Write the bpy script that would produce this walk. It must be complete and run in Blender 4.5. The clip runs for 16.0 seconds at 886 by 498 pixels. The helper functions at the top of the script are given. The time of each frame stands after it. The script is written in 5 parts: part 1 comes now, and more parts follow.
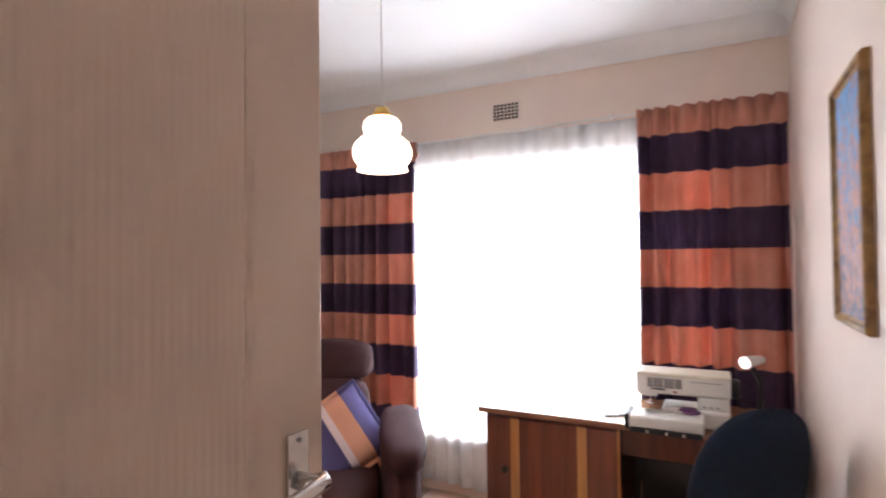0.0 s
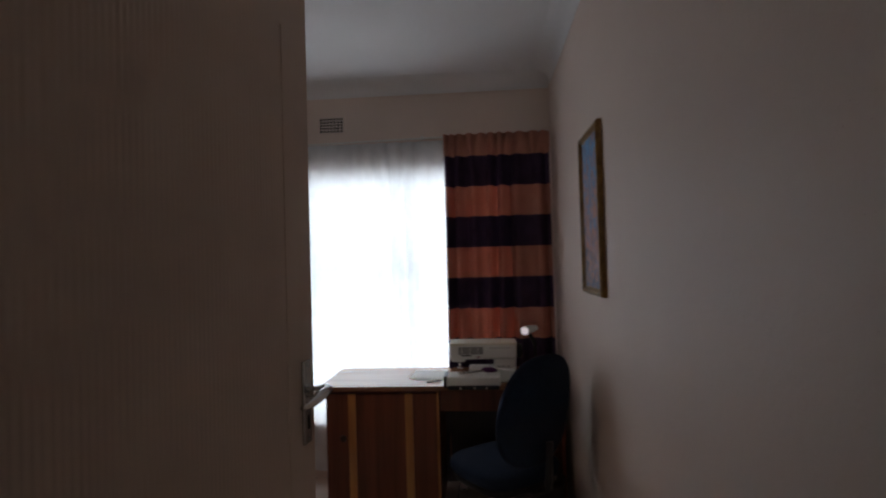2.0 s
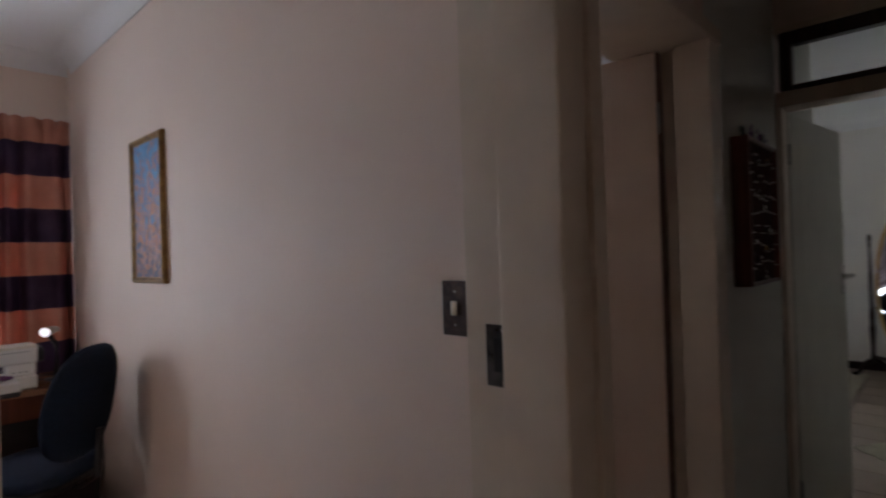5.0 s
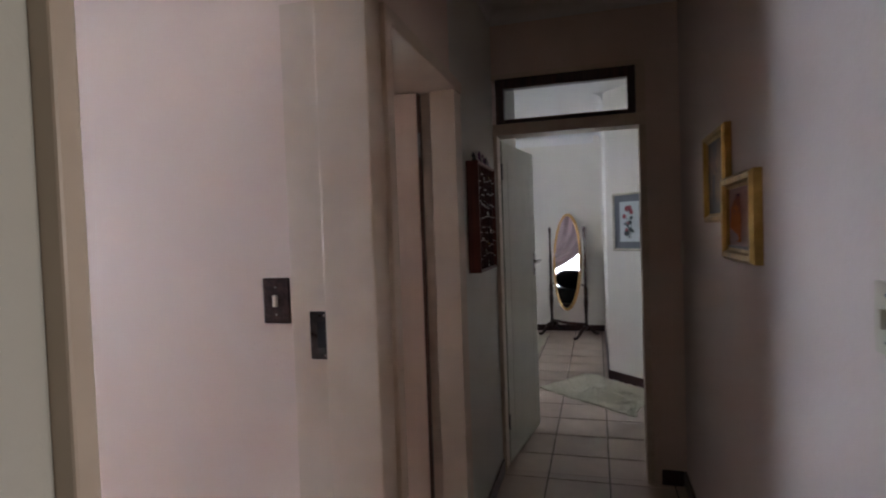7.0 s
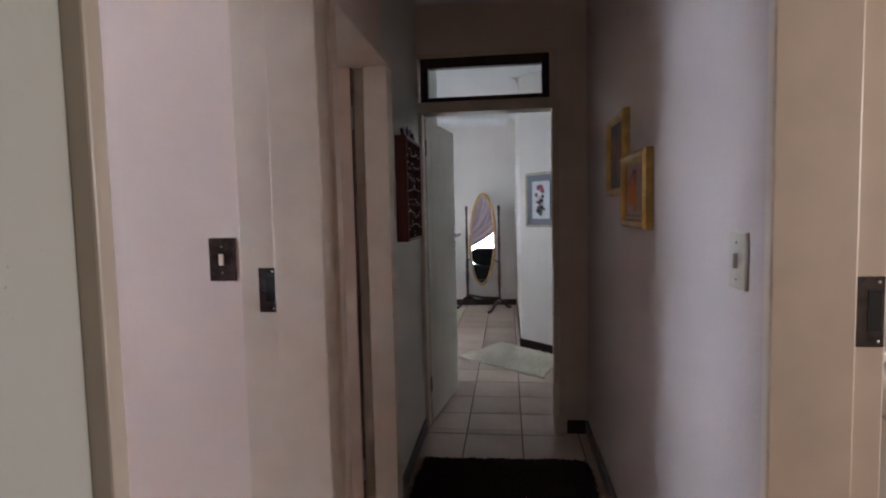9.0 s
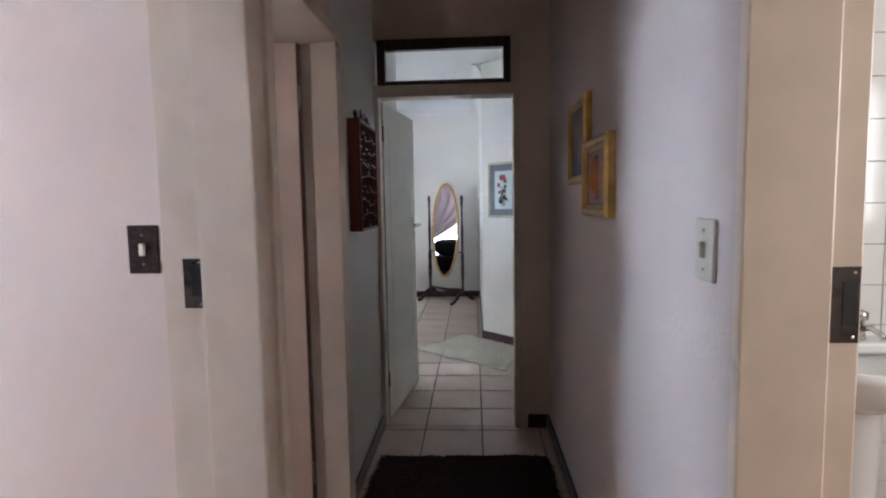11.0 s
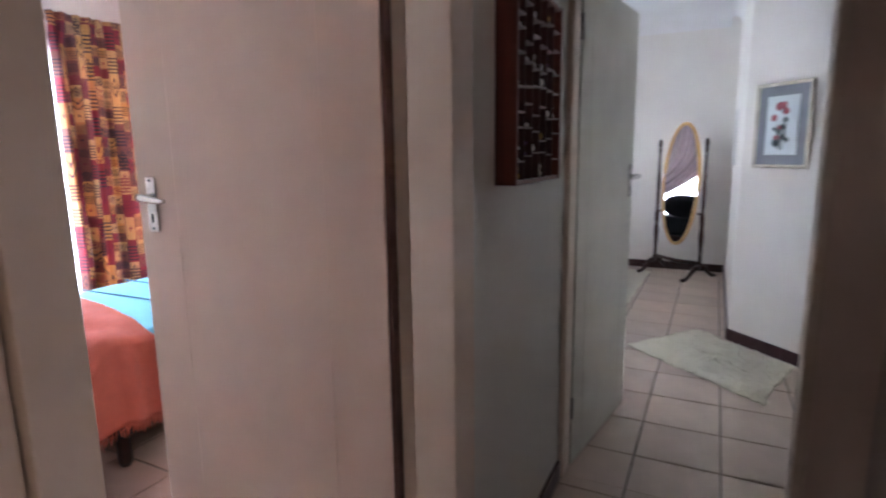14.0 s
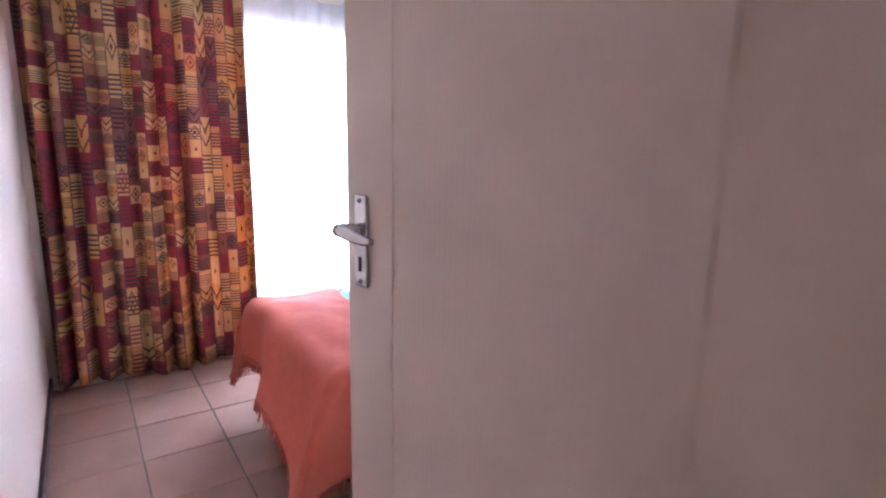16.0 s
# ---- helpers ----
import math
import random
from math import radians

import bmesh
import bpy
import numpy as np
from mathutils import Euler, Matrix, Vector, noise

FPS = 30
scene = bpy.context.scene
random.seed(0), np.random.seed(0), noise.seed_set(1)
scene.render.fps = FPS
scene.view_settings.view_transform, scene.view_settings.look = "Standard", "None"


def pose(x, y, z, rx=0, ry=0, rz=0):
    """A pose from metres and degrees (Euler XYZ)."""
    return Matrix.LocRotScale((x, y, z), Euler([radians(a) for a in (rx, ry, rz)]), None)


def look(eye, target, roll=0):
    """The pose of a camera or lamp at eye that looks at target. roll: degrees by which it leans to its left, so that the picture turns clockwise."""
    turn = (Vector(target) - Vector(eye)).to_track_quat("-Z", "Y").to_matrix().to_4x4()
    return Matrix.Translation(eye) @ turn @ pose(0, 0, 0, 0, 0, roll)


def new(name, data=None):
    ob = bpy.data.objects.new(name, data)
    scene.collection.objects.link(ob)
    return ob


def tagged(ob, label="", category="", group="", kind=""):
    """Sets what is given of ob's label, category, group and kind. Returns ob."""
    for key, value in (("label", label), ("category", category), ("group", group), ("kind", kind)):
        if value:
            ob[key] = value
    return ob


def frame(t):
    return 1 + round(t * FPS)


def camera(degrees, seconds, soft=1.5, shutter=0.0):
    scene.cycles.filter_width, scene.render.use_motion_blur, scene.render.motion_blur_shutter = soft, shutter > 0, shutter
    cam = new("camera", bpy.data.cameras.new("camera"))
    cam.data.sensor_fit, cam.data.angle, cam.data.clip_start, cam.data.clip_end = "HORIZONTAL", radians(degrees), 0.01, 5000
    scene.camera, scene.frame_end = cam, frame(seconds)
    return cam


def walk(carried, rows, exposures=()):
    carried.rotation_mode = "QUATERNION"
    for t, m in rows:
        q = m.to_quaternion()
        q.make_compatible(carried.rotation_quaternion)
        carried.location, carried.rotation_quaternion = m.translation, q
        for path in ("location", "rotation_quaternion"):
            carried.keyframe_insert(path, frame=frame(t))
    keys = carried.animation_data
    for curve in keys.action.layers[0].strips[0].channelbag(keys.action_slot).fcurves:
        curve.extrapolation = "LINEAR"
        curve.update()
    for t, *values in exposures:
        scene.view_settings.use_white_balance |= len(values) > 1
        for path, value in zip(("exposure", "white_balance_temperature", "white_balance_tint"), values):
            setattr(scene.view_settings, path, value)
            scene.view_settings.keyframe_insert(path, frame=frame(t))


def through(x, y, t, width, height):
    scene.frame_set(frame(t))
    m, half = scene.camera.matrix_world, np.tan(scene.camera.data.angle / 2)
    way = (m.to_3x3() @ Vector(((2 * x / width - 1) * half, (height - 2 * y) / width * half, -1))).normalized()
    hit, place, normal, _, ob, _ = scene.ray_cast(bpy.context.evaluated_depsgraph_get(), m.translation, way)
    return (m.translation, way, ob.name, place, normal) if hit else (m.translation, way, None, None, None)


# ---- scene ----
cam = camera(78.4, 16.0, soft=2.0, shutter=0.5)
PATH = [
    (0, (0.193, -0.026, 1.492), (-1.589, -0.934, 1.536), -0.6),
    (0.5, (0.342, -0.019, 1.491), (-1.532, -0.718, 1.536), -1.0),
    (1, (0.481, -0.037, 1.487), (-1.449, -0.557, 1.528), -1.3),
    (1.5, (0.616, -0.084, 1.479), (-1.351, -0.441, 1.519), -1.4),
    (2, (0.701, -0.156, 1.465), (-1.293, -0.311, 1.504), -1.6),
    (2.5, (0.786, -0.231, 1.451), (-1.209, -0.104, 1.481), -1.4),
    (3, (0.909, -0.265, 1.44), (-1.059, 0.09, 1.464), -1.6),
    (3.5, (0.968, -0.339, 1.44), (-0.944, 0.248, 1.46), -1.9),
    (4, (1.033, -0.431, 1.437), (-0.759, 0.457, 1.451), -1.9),
    (4.5, (1.071, -0.502, 1.411), (-0.528, 0.701, 1.428), -1.8),
    (5, (1.121, -0.637, 1.396), (-0.237, 0.831, 1.414), -1.8),
    (5.2, (1.146, -0.697, 1.404), (-0.12, 0.851, 1.408), -2.2),
    (7.3, (1.155, -1.05, 1.444), (0.675, 0.891, 1.39), -1.8),
    (7.5, (1.157, -1.067, 1.44), (0.708, 0.881, 1.391), -1.7),
    (8, (1.148, -1.128, 1.42), (0.78, 0.836, 1.346), -1.6),
    (8.5, (1.134, -1.172, 1.4), (0.829, 0.802, 1.291), -1.5),
    (9, (1.121, -1.195, 1.398), (0.883, 0.786, 1.258), -1.3),
    (9.2, (1.126, -1.203, 1.397), (0.905, 0.78, 1.253), -1.4),
    (11.5, (1.175, -0.923, 1.369), (1.07, 1.065, 1.177), -0.9),
    (12, (1.224, -0.719, 1.35), (1.096, 1.264, 1.127), -1.1),
    (12.5, (1.244, -0.521, 1.333), (0.992, 1.444, 1.057), -1.1),
    (13, (1.214, -0.289, 1.331), (0.785, 1.639, 1.014), -1.1),
    (13.5, (1.174, -0.085, 1.33), (0.542, 1.784, 0.998), -1.0),
    (14, (1.093, 0.097, 1.33), (0.211, 1.86, 0.989), -0.8),
    (14.5, (0.962, 0.269, 1.339), (-0.144, 1.899, 0.991), -0.3),
    (15, (0.845, 0.446, 1.36), (-0.478, 1.901, 0.993), -0.1),
    (15.5, (0.731, 0.557, 1.362), (-0.784, 1.809, 0.988), 0.2),
    (16, (0.542, 0.66, 1.355), (-1.088, 1.76, 0.989), 0.9),
]
EXPOSURES = [(0.0, 0.15, 7550, 42), (0.5, -0.2, 7450, 42), (1.0, -1.0, 7450, 42), (1.5, -1.95, 7450, 42), (2.0, -2.4, 7400, 38), (2.5, -2.8, 7300, 37), (3.0, -2.85, 7300, 37), (3.5, -2.6, 7500, 38), (4.0, -2.0, 7500, 40), (4.5, -1.65, 7300, 41), (5.0, -1.2, 7200, 40), (7.3, 0.12, 6900, 42), (9.0, 0.38, 6700, 42), (11.5, 1.1, 6350, 38), (12.5, 1.36, 6300, 40), (13.0, 1.32, 6460, 43), (13.5, 1.15, 6600, 41), (14.5, 0.82, 6370, 46), (16.0, 0.78, 6320, 49)]
walk(cam, [(t, look(e, g, r)) for t, e, g, r in PATH], EXPOSURES)

# ---------------------------------------------------------------- light
world = bpy.data.worlds.new("world")
scene.world = world
world.use_nodes = True
_wn = world.node_tree.nodes
_sky = _wn.new("ShaderNodeTexSky")
_sky.sky_type = "NISHITA"
_sky.sun_disc = False
_sky.sun_elevation = radians(52)
_sky.sun_rotation = radians(70)
world.node_tree.links.new(_sky.outputs[0], _wn["Background"].inputs[0])
_wn["Background"].inputs[1].default_value = 0.12
_sun = new("sun", bpy.data.lights.new("sun", "SUN"))
_sun.data.energy, _sun.data.angle, _sun.data.color = 3.0, radians(0.6), (1.0, 0.95, 0.88)
_sun.matrix_world = look((6, 2.2, 9), (0, 0, 0))


def window_light(name, m, sx, sz, watts, color):
    d = bpy.data.lights.new(name, "AREA")
    d.shape, d.size, d.size_y, d.energy, d.color = "RECTANGLE", sx, sz, watts, color
    ob = new(name, d)
    ob.matrix_world = m
    return ob


DAY = (0.63, 0.92, 1.0)
window_light("window_light_sewing", look((-3.12, -1.03, 1.22), (0, -1.03, 1.22)), 2.0, 1.66, 205, DAY)
window_light("window_light_bedroom", look((-3.12, 1.95, 1.2), (0, 1.95, 1.2)), 1.8, 1.64, 330, DAY).data.spread = radians(100)
window_light("window_light_main", look((-3.12, 5.6, 1.22), (0, 5.6, 1.22)), 1.7, 1.66, 750, (0.66, 0.95, 0.99))
# Added bathroom lamp; no window is known there, the opening is unseen.
window_light("bath_fill_light", look((3.36, -0.5, 1.6), (0, -0.5, 1.6)), 0.8, 0.7, 15, (0.8, 1.0, 0.86))

# ---------------------------------------------------------------- materials
def mat(name, color, rough=0.6, metal=0.0, vary=0.06, scale=6.0, bump=0.0, bscale=60.0, fine=0.0, spec=0.5):
    """A painted or plain surface: colour that drifts at two scales, and fine relief."""
    m = bpy.data.materials.new(name)
    m.use_nodes = True
    nt = m.node_tree
    n, l = nt.nodes, nt.links
    b = n["Principled BSDF"]
    b.inputs["Roughness"].default_value = rough
    b.inputs["Metallic"].default_value = metal
    b.inputs["Specular IOR Level"].default_value = spec
    tc = n.new("ShaderNodeTexCoord")
    n1 = n.new("ShaderNodeTexNoise")
    n1.inputs["Scale"].default_value = scale
    n1.inputs["Detail"].default_value = 5
    l.new(tc.outputs["Object"], n1.inputs["Vector"])
    r = n.new("ShaderNodeValToRGB")
    lo = [max(0, c * (1 - vary)) for c in color]
    hi = [min(1, c * (1 + vary)) for c in color]
    r.color_ramp.elements[0].color, r.color_ramp.elements[1].color = (*lo, 1), (*hi, 1)
    r.color_ramp.elements[0].position, r.color_ramp.elements[1].position = 0.3, 0.7
    l.new(n1.outputs["Fac"], r.inputs["Fac"])
    l.new(r.outputs["Color"], b.inputs["Base Color"])
    n2 = n.new("ShaderNodeTexNoise")
    n2.inputs["Scale"].default_value = bscale
    n2.inputs["Detail"].default_value = 4
    l.new(tc.outputs["Object"], n2.inputs["Vector"])
    rr = n.new("ShaderNodeMapRange")
    rr.inputs["To Min"].default_value, rr.inputs["To Max"].default_value = max(0.02, rough - 0.08), min(1, rough + 0.08)
    l.new(n2.outputs["Fac"], rr.inputs["Value"])
    l.new(rr.outputs["Result"], b.inputs["Roughness"])
    if bump:
        bp = n.new("ShaderNodeBump")
        bp.inputs["Strength"].default_value = bump
        bp.inputs["Distance"].default_value = 0.004
        l.new(n2.outputs["Fac"], bp.inputs["Height"])
        l.new(bp.outputs["Normal"], b.inputs["Normal"])
    return m


def plaster(name, color):
    """Painted plaster with rolled stipple and scattered pits."""
    m = mat(name, color, 0.55, vary=0.025, scale=2.5, spec=0.3)
    n, l = m.node_tree.nodes, m.node_tree.links
    tc = n.new("ShaderNodeTexCoord")
    a = n.new("ShaderNodeTexNoise")
    a.inputs["Scale"].default_value, a.inputs["Detail"].default_value = 55, 6
    v = n.new("ShaderNodeTexVoronoi")
    v.inputs["Scale"].default_value = 70
    mr = n.new("ShaderNodeMapRange")
    mr.inputs["From Min"].default_value, mr.inputs["From Max"].default_value = 0.0, 0.14
    mr.inputs["To Min"].default_value, mr.inputs["To Max"].default_value = -1.0, 0
    ad = n.new("ShaderNodeMath")
    bp = n.new("ShaderNodeBump")
    bp.inputs["Strength"].default_value, bp.inputs["Distance"].default_value = 0.75, 0.005
    for x in (a, v):
        l.new(tc.outputs["Object"], x.inputs["Vector"])
    l.new(v.outputs["Distance"], mr.inputs["Value"])
    cl = n.new("ShaderNodeTexNoise")
    cl.inputs["Scale"].default_value, cl.inputs["Detail"].default_value = 6, 3
    l.new(tc.outputs["Object"], cl.inputs["Vector"])
    cm = n.new("ShaderNodeMapRange")
    cm.inputs["From Min"].default_value, cm.inputs["From Max"].default_value = 0.48, 0.62
    l.new(cl.outputs["Fac"], cm.inputs["Value"])
    pit = n.new("ShaderNodeMath")
    pit.operation = "MULTIPLY"
    l.new(mr.outputs["Result"], pit.inputs[0])
    l.new(cm.outputs["Result"], pit.inputs[1])
    ad.operation = "MULTIPLY_ADD"
    ad.inputs[1].default_value = 0.4
    l.new(a.outputs["Fac"], ad.inputs[0])
    l.new(pit.outputs[0], ad.inputs[2])
    l.new(ad.outputs[0], bp.inputs["Height"])
    l.new(bp.outputs["Normal"], n["Principled BSDF"].inputs["Normal"])
    return m


def grained(name, dark, light, rough=0.35, axis=2, scale=9.0, stretch=0.06, bump=0.15, spec=0.5, ring=0.55):
    """Wood: grain stretched along one axis of the object."""
    m = bpy.data.materials.new(name)
    m.use_nodes = True
    n, l = m.node_tree.nodes, m.node_tree.links
    b = n["Principled BSDF"]
    b.inputs["Roughness"].default_value = rough
    b.inputs["Specular IOR Level"].default_value = spec
    tc = n.new("ShaderNodeTexCoord")
    mp = n.new("ShaderNodeMapping")
    s = [scale] * 3
    s[axis] = scale * stretch
    mp.inputs["Scale"].default_value = s
    l.new(tc.outputs["Object"], mp.inputs["Vector"])
    w = n.new("ShaderNodeTexNoise")
    w.inputs["Scale"].default_value, w.inputs["Detail"].default_value, w.inputs["Distortion"].default_value = 3.0, 8, ring
    l.new(mp.outputs["Vector"], w.inputs["Vector"])
    r = n.new("ShaderNodeValToRGB")
    r.color_ramp.elements[0].color, r.color_ramp.elements[1].color = (*dark, 1), (*light, 1)
    r.color_ramp.elements[0].position, r.color_ramp.elements[1].position = 0.32, 0.68
    l.new(w.outputs["Fac"], r.inputs["Fac"])
    l.new(r.outputs["Color"], b.inputs["Base Color"])
    bp = n.new("ShaderNodeBump")
    bp.inputs["Strength"].default_value, bp.inputs["Distance"].default_value = bump, 0.002
    l.new(w.outputs["Fac"], bp.inputs["Height"])
    l.new(bp.outputs["Normal"], b.inputs["Normal"])
    return m


def tile_mat(name, a, c, rough=0.32):
    """Glazed floor tile: each piece its own shade, with cloudy mottling."""
    m = mat(name, a, rough, vary=0.08, scale=5, bscale=30)
    n, l = m.node_tree.nodes, m.node_tree.links
    oi = n.new("ShaderNodeObjectInfo")
    mx = n.new("ShaderNodeMix")
    mx.data_type = "RGBA"
    mx.blend_type = "MULTIPLY"
    mx.inputs[0].default_value = 1.0
    mr = n.new("ShaderNodeMapRange")
    mr.inputs["To Min"].default_value, mr.inputs["To Max"].default_value = 0.9, 1.05
    l.new(oi.outputs["Random"], mr.inputs["Value"])
    b = n["Principled BSDF"]
    src = b.inputs["Base Color"].links[0].from_socket
    l.new(src, mx.inputs[6])
    l.new(mr.outputs["Result"], mx.inputs[7])
    l.new(mx.outputs[2], b.inputs["Base Color"])
    return m


def sheer_mat():
    """Thin net: part open weave, part cloth lit through."""
    m = bpy.data.materials.new("sheer_net")
    m.use_nodes = True
    n, l = m.node_tree.nodes, m.node_tree.links
    n.remove(n["Principled BSDF"])
    out = n["Material Output"]
    tr, df, tp = n.new("ShaderNodeBsdfTranslucent"), n.new("ShaderNodeBsdfDiffuse"), n.new("ShaderNodeBsdfTransparent")
    tr.inputs[0].default_value = df.inputs[0].default_value = (0.95, 0.96, 0.97, 1)
    m1, m2 = n.new("ShaderNodeMixShader"), n.new("ShaderNodeMixShader")
    m1.inputs[0].default_value = 0.45
    l.new(tr.outputs[0], m1.inputs[1])
    l.new(df.outputs[0], m1.inputs[2])
    tc = n.new("ShaderNodeTexCoord")
    ns = n.new("ShaderNodeTexNoise")
    ns.inputs["Scale"].default_value = 14
    mr = n.new("ShaderNodeMapRange")
    mr.inputs["To Min"].default_value, mr.inputs["To Max"].default_value = 0.66, 0.84
    l.new(tc.outputs["Object"], ns.inputs["Vector"])
    l.new(ns.outputs["Fac"], mr.inputs["Value"])
    l.new(mr.outputs["Result"], m2.inputs[0])
    l.new(tp.outputs[0], m2.inputs[1])
    l.new(m1.outputs[0], m2.inputs[2])
    l.new(m2.outputs[0], out.inputs[0])
    return m


def math_node(nt, op, a, b=None):
    x = nt.nodes.new("ShaderNodeMath")
    x.operation = op
    for i, v in enumerate((a, b)):
        if v is None:
            continue
        if isinstance(v, (int, float)):
            x.inputs[i].default_value = v
        else:
            nt.links.new(v, x.inputs[i])
    return x.outputs[0]


def mix_color(nt, fac, a, b):
    x = nt.nodes.new("ShaderNodeMix")
    x.data_type = "RGBA"
    for i, v in ((0, fac), (6, a), (7, b)):
        if isinstance(v, (int, float)):
            x.inputs[i].default_value = v
        elif isinstance(v, tuple):
            x.inputs[i].default_value = (*v, 1)
        else:
            nt.links.new(v, x.inputs[i])
    return x.outputs[2]


def cloth_base(name, rough=0.85, through=0.25):
    """A cloth that lets some light through; returns material, tree, and a function that sets the colour."""
    m = bpy.data.materials.new(name)
    m.use_nodes = True
    nt = m.node_tree
    b = nt.nodes["Principled BSDF"]
    b.inputs["Roughness"].default_value = rough
    b.inputs["Specular IOR Level"].default_value = 0.2
    tl = nt.nodes.new("ShaderNodeBsdfTranslucent")
    mx = nt.nodes.new("ShaderNodeMixShader")
    mx.inputs[0].default_value = through
    nt.links.new(b.outputs[0], mx.inputs[1])
    nt.links.new(tl.outputs[0], mx.inputs[2])
    nt.links.new(mx.outputs[0], nt.nodes["Material Output"].inputs[0])
    tc = nt.nodes.new("ShaderNodeTexCoord")
    wv = nt.nodes.new("ShaderNodeTexNoise")
    wv.inputs["Scale"].default_value = 320
    nt.links.new(tc.outputs["Object"], wv.inputs["Vector"])
    bp = nt.nodes.new("ShaderNodeBump")
    bp.inputs["Strength"].default_value, bp.inputs["Distance"].default_value = 0.25, 0.002
    nt.links.new(wv.outputs["Fac"], bp.inputs["Height"])
    nt.links.new(bp.outputs["Normal"], b.inputs["Normal"])

    def setc(sock):
        if isinstance(sock, tuple):
            b.inputs["Base Color"].default_value = (*sock, 1)
            tl.inputs[0].default_value = (*sock, 1)
        else:
            nt.links.new(sock, b.inputs["Base Color"])
            nt.links.new(sock, tl.inputs[0])
    return m, nt, setc


def band_mat(name, through=0.2):
    """Curtain cloth woven in broad bands: peach and dark indigo, 0.2 m each, by the height in the cloth's own map."""
    m, nt, setc = cloth_base(name, 0.7, through)
    uv = nt.nodes.new("ShaderNodeUVMap")
    sp = nt.nodes.new("ShaderNodeSeparateXYZ")
    nt.links.new(uv.outputs[0], sp.inputs[0])
    ph = math_node(nt, "FRACT", math_node(nt, "DIVIDE", math_node(nt, "SUBTRACT", 2.143 + 8, sp.outputs[1]), 0.4))
    dark = math_node(nt, "LESS_THAN", ph, 0.505)
    tc = nt.nodes.new("ShaderNodeTexCoord")
    ns = nt.nodes.new("ShaderNodeTexNoise")
    ns.inputs["Scale"].default_value = 9
    nt.links.new(tc.outputs["Object"], ns.inputs["Vector"])
    peach = mix_color(nt, ns.outputs["Fac"], (0.6, 0.225, 0.155), (0.72, 0.34, 0.25))
    navy = mix_color(nt, ns.outputs["Fac"], (0.06, 0.034, 0.07), (0.095, 0.058, 0.115))
    setc(mix_color(nt, dark, peach, navy))
    return m


def print_mat(name):
    """Printed cotton in columns: ochre, maroon, brown and green blocks with bars, lozenges and eyes."""
    m, nt, setc = cloth_base(name, 0.75, 0.18)
    uv = nt.nodes.new("ShaderNodeUVMap")
    sp = nt.nodes.new("ShaderNodeSeparateXYZ")
    nt.links.new(uv.outputs[0], sp.inputs[0])
    M = lambda op, a, b=None: math_node(nt, op, a, b)
    U, V = M("DIVIDE", sp.outputs[0], 0.078), M("DIVIDE", sp.outputs[1], 0.088)
    col = M("FLOOR", U)
    shift = nt.nodes.new("ShaderNodeTexWhiteNoise")
    shift.noise_dimensions = "1D"
    nt.links.new(col, shift.inputs["W"])
    V2 = M("ADD", M("MULTIPLY", V, M("ADD", 0.45, M("MULTIPLY", M("FRACT", M("MULTIPLY", shift.outputs[0], 5.3)), 0.9))), M("MULTIPLY", shift.outputs[0], 3.0))
    row = M("FLOOR", V2)
    fu, fv = M("FRACT", U), M("FRACT", V2)
    cb = nt.nodes.new("ShaderNodeCombineXYZ")
    nt.links.new(col, cb.inputs[0])
    nt.links.new(row, cb.inputs[1])
    wn = nt.nodes.new("ShaderNodeTexWhiteNoise")
    wn.noise_dimensions = "2D"
    nt.links.new(cb.outputs[0], wn.inputs["Vector"])
    rnd = wn.outputs[0]
    ramp = nt.nodes.new("ShaderNodeValToRGB")
    ramp.color_ramp.interpolation = "CONSTANT"
    els = ramp.color_ramp.elements
    cols = ((0.0, (0.55, 0.24, 0.08)), (0.24, (0.27, 0.035, 0.045)), (0.5, (0.5, 0.2, 0.08)), (0.62, (0.56, 0.29, 0.13)), (0.82, (0.23, 0.075, 0.06)))
    els[0].color, els[1].color, els[1].position = (*cols[0][1], 1), (*cols[1][1], 1), cols[1][0]
    for p, c in cols[2:]:
        els.new(p).color = (*c, 1)
    nt.links.new(M("FRACT", M("ADD", M("MULTIPLY", rnd, 0.62), M("MULTIPLY", shift.outputs[0], 0.6))), ramp.inputs[0])
    r2 = M("FRACT", M("MULTIPLY", rnd, 7.31))
    # bars
    bars = M("MULTIPLY", M("MULTIPLY", M("GREATER_THAN", M("FRACT", M("MULTIPLY", fv, 7.0)), 0.55), M("LESS_THAN", fv, 0.8)), M("LESS_THAN", r2, 0.58))
    # lozenge outline
    du, dv = M("ABSOLUTE", M("SUBTRACT", fu, 0.5)), M("ABSOLUTE", M("SUBTRACT", fv, 0.5))
    dd = M("ADD", du, dv)
    loz = M("MULTIPLY", M("MULTIPLY", M("LESS_THAN", M("ABSOLUTE", M("SUBTRACT", dd, 0.36)), 0.06), M("GREATER_THAN", r2, 0.4)), M("LESS_THAN", r2, 0.7))
    eye = M("MULTIPLY", M("LESS_THAN", dd, 0.14), M("GREATER_THAN", r2, 0.4))
    zig = M("MULTIPLY", M("LESS_THAN", M("ABSOLUTE", M("SUBTRACT", M("MULTIPLY", du, 1.6), M("FRACT", M("MULTIPLY", fv, 2.0)))), 0.13), M("GREATER_THAN", r2, 0.86))
    edge = M("GREATER_THAN", du, 0.46)
    ink = M("MAXIMUM", M("MAXIMUM", bars, loz), M("MAXIMUM", eye, M("MAXIMUM", zig, edge)))
    inkc = mix_color(nt, M("GREATER_THAN", M("FRACT", M("MULTIPLY", rnd, 3.7)), 0.7), (0.05, 0.035, 0.045), (0.22, 0.03, 0.05))
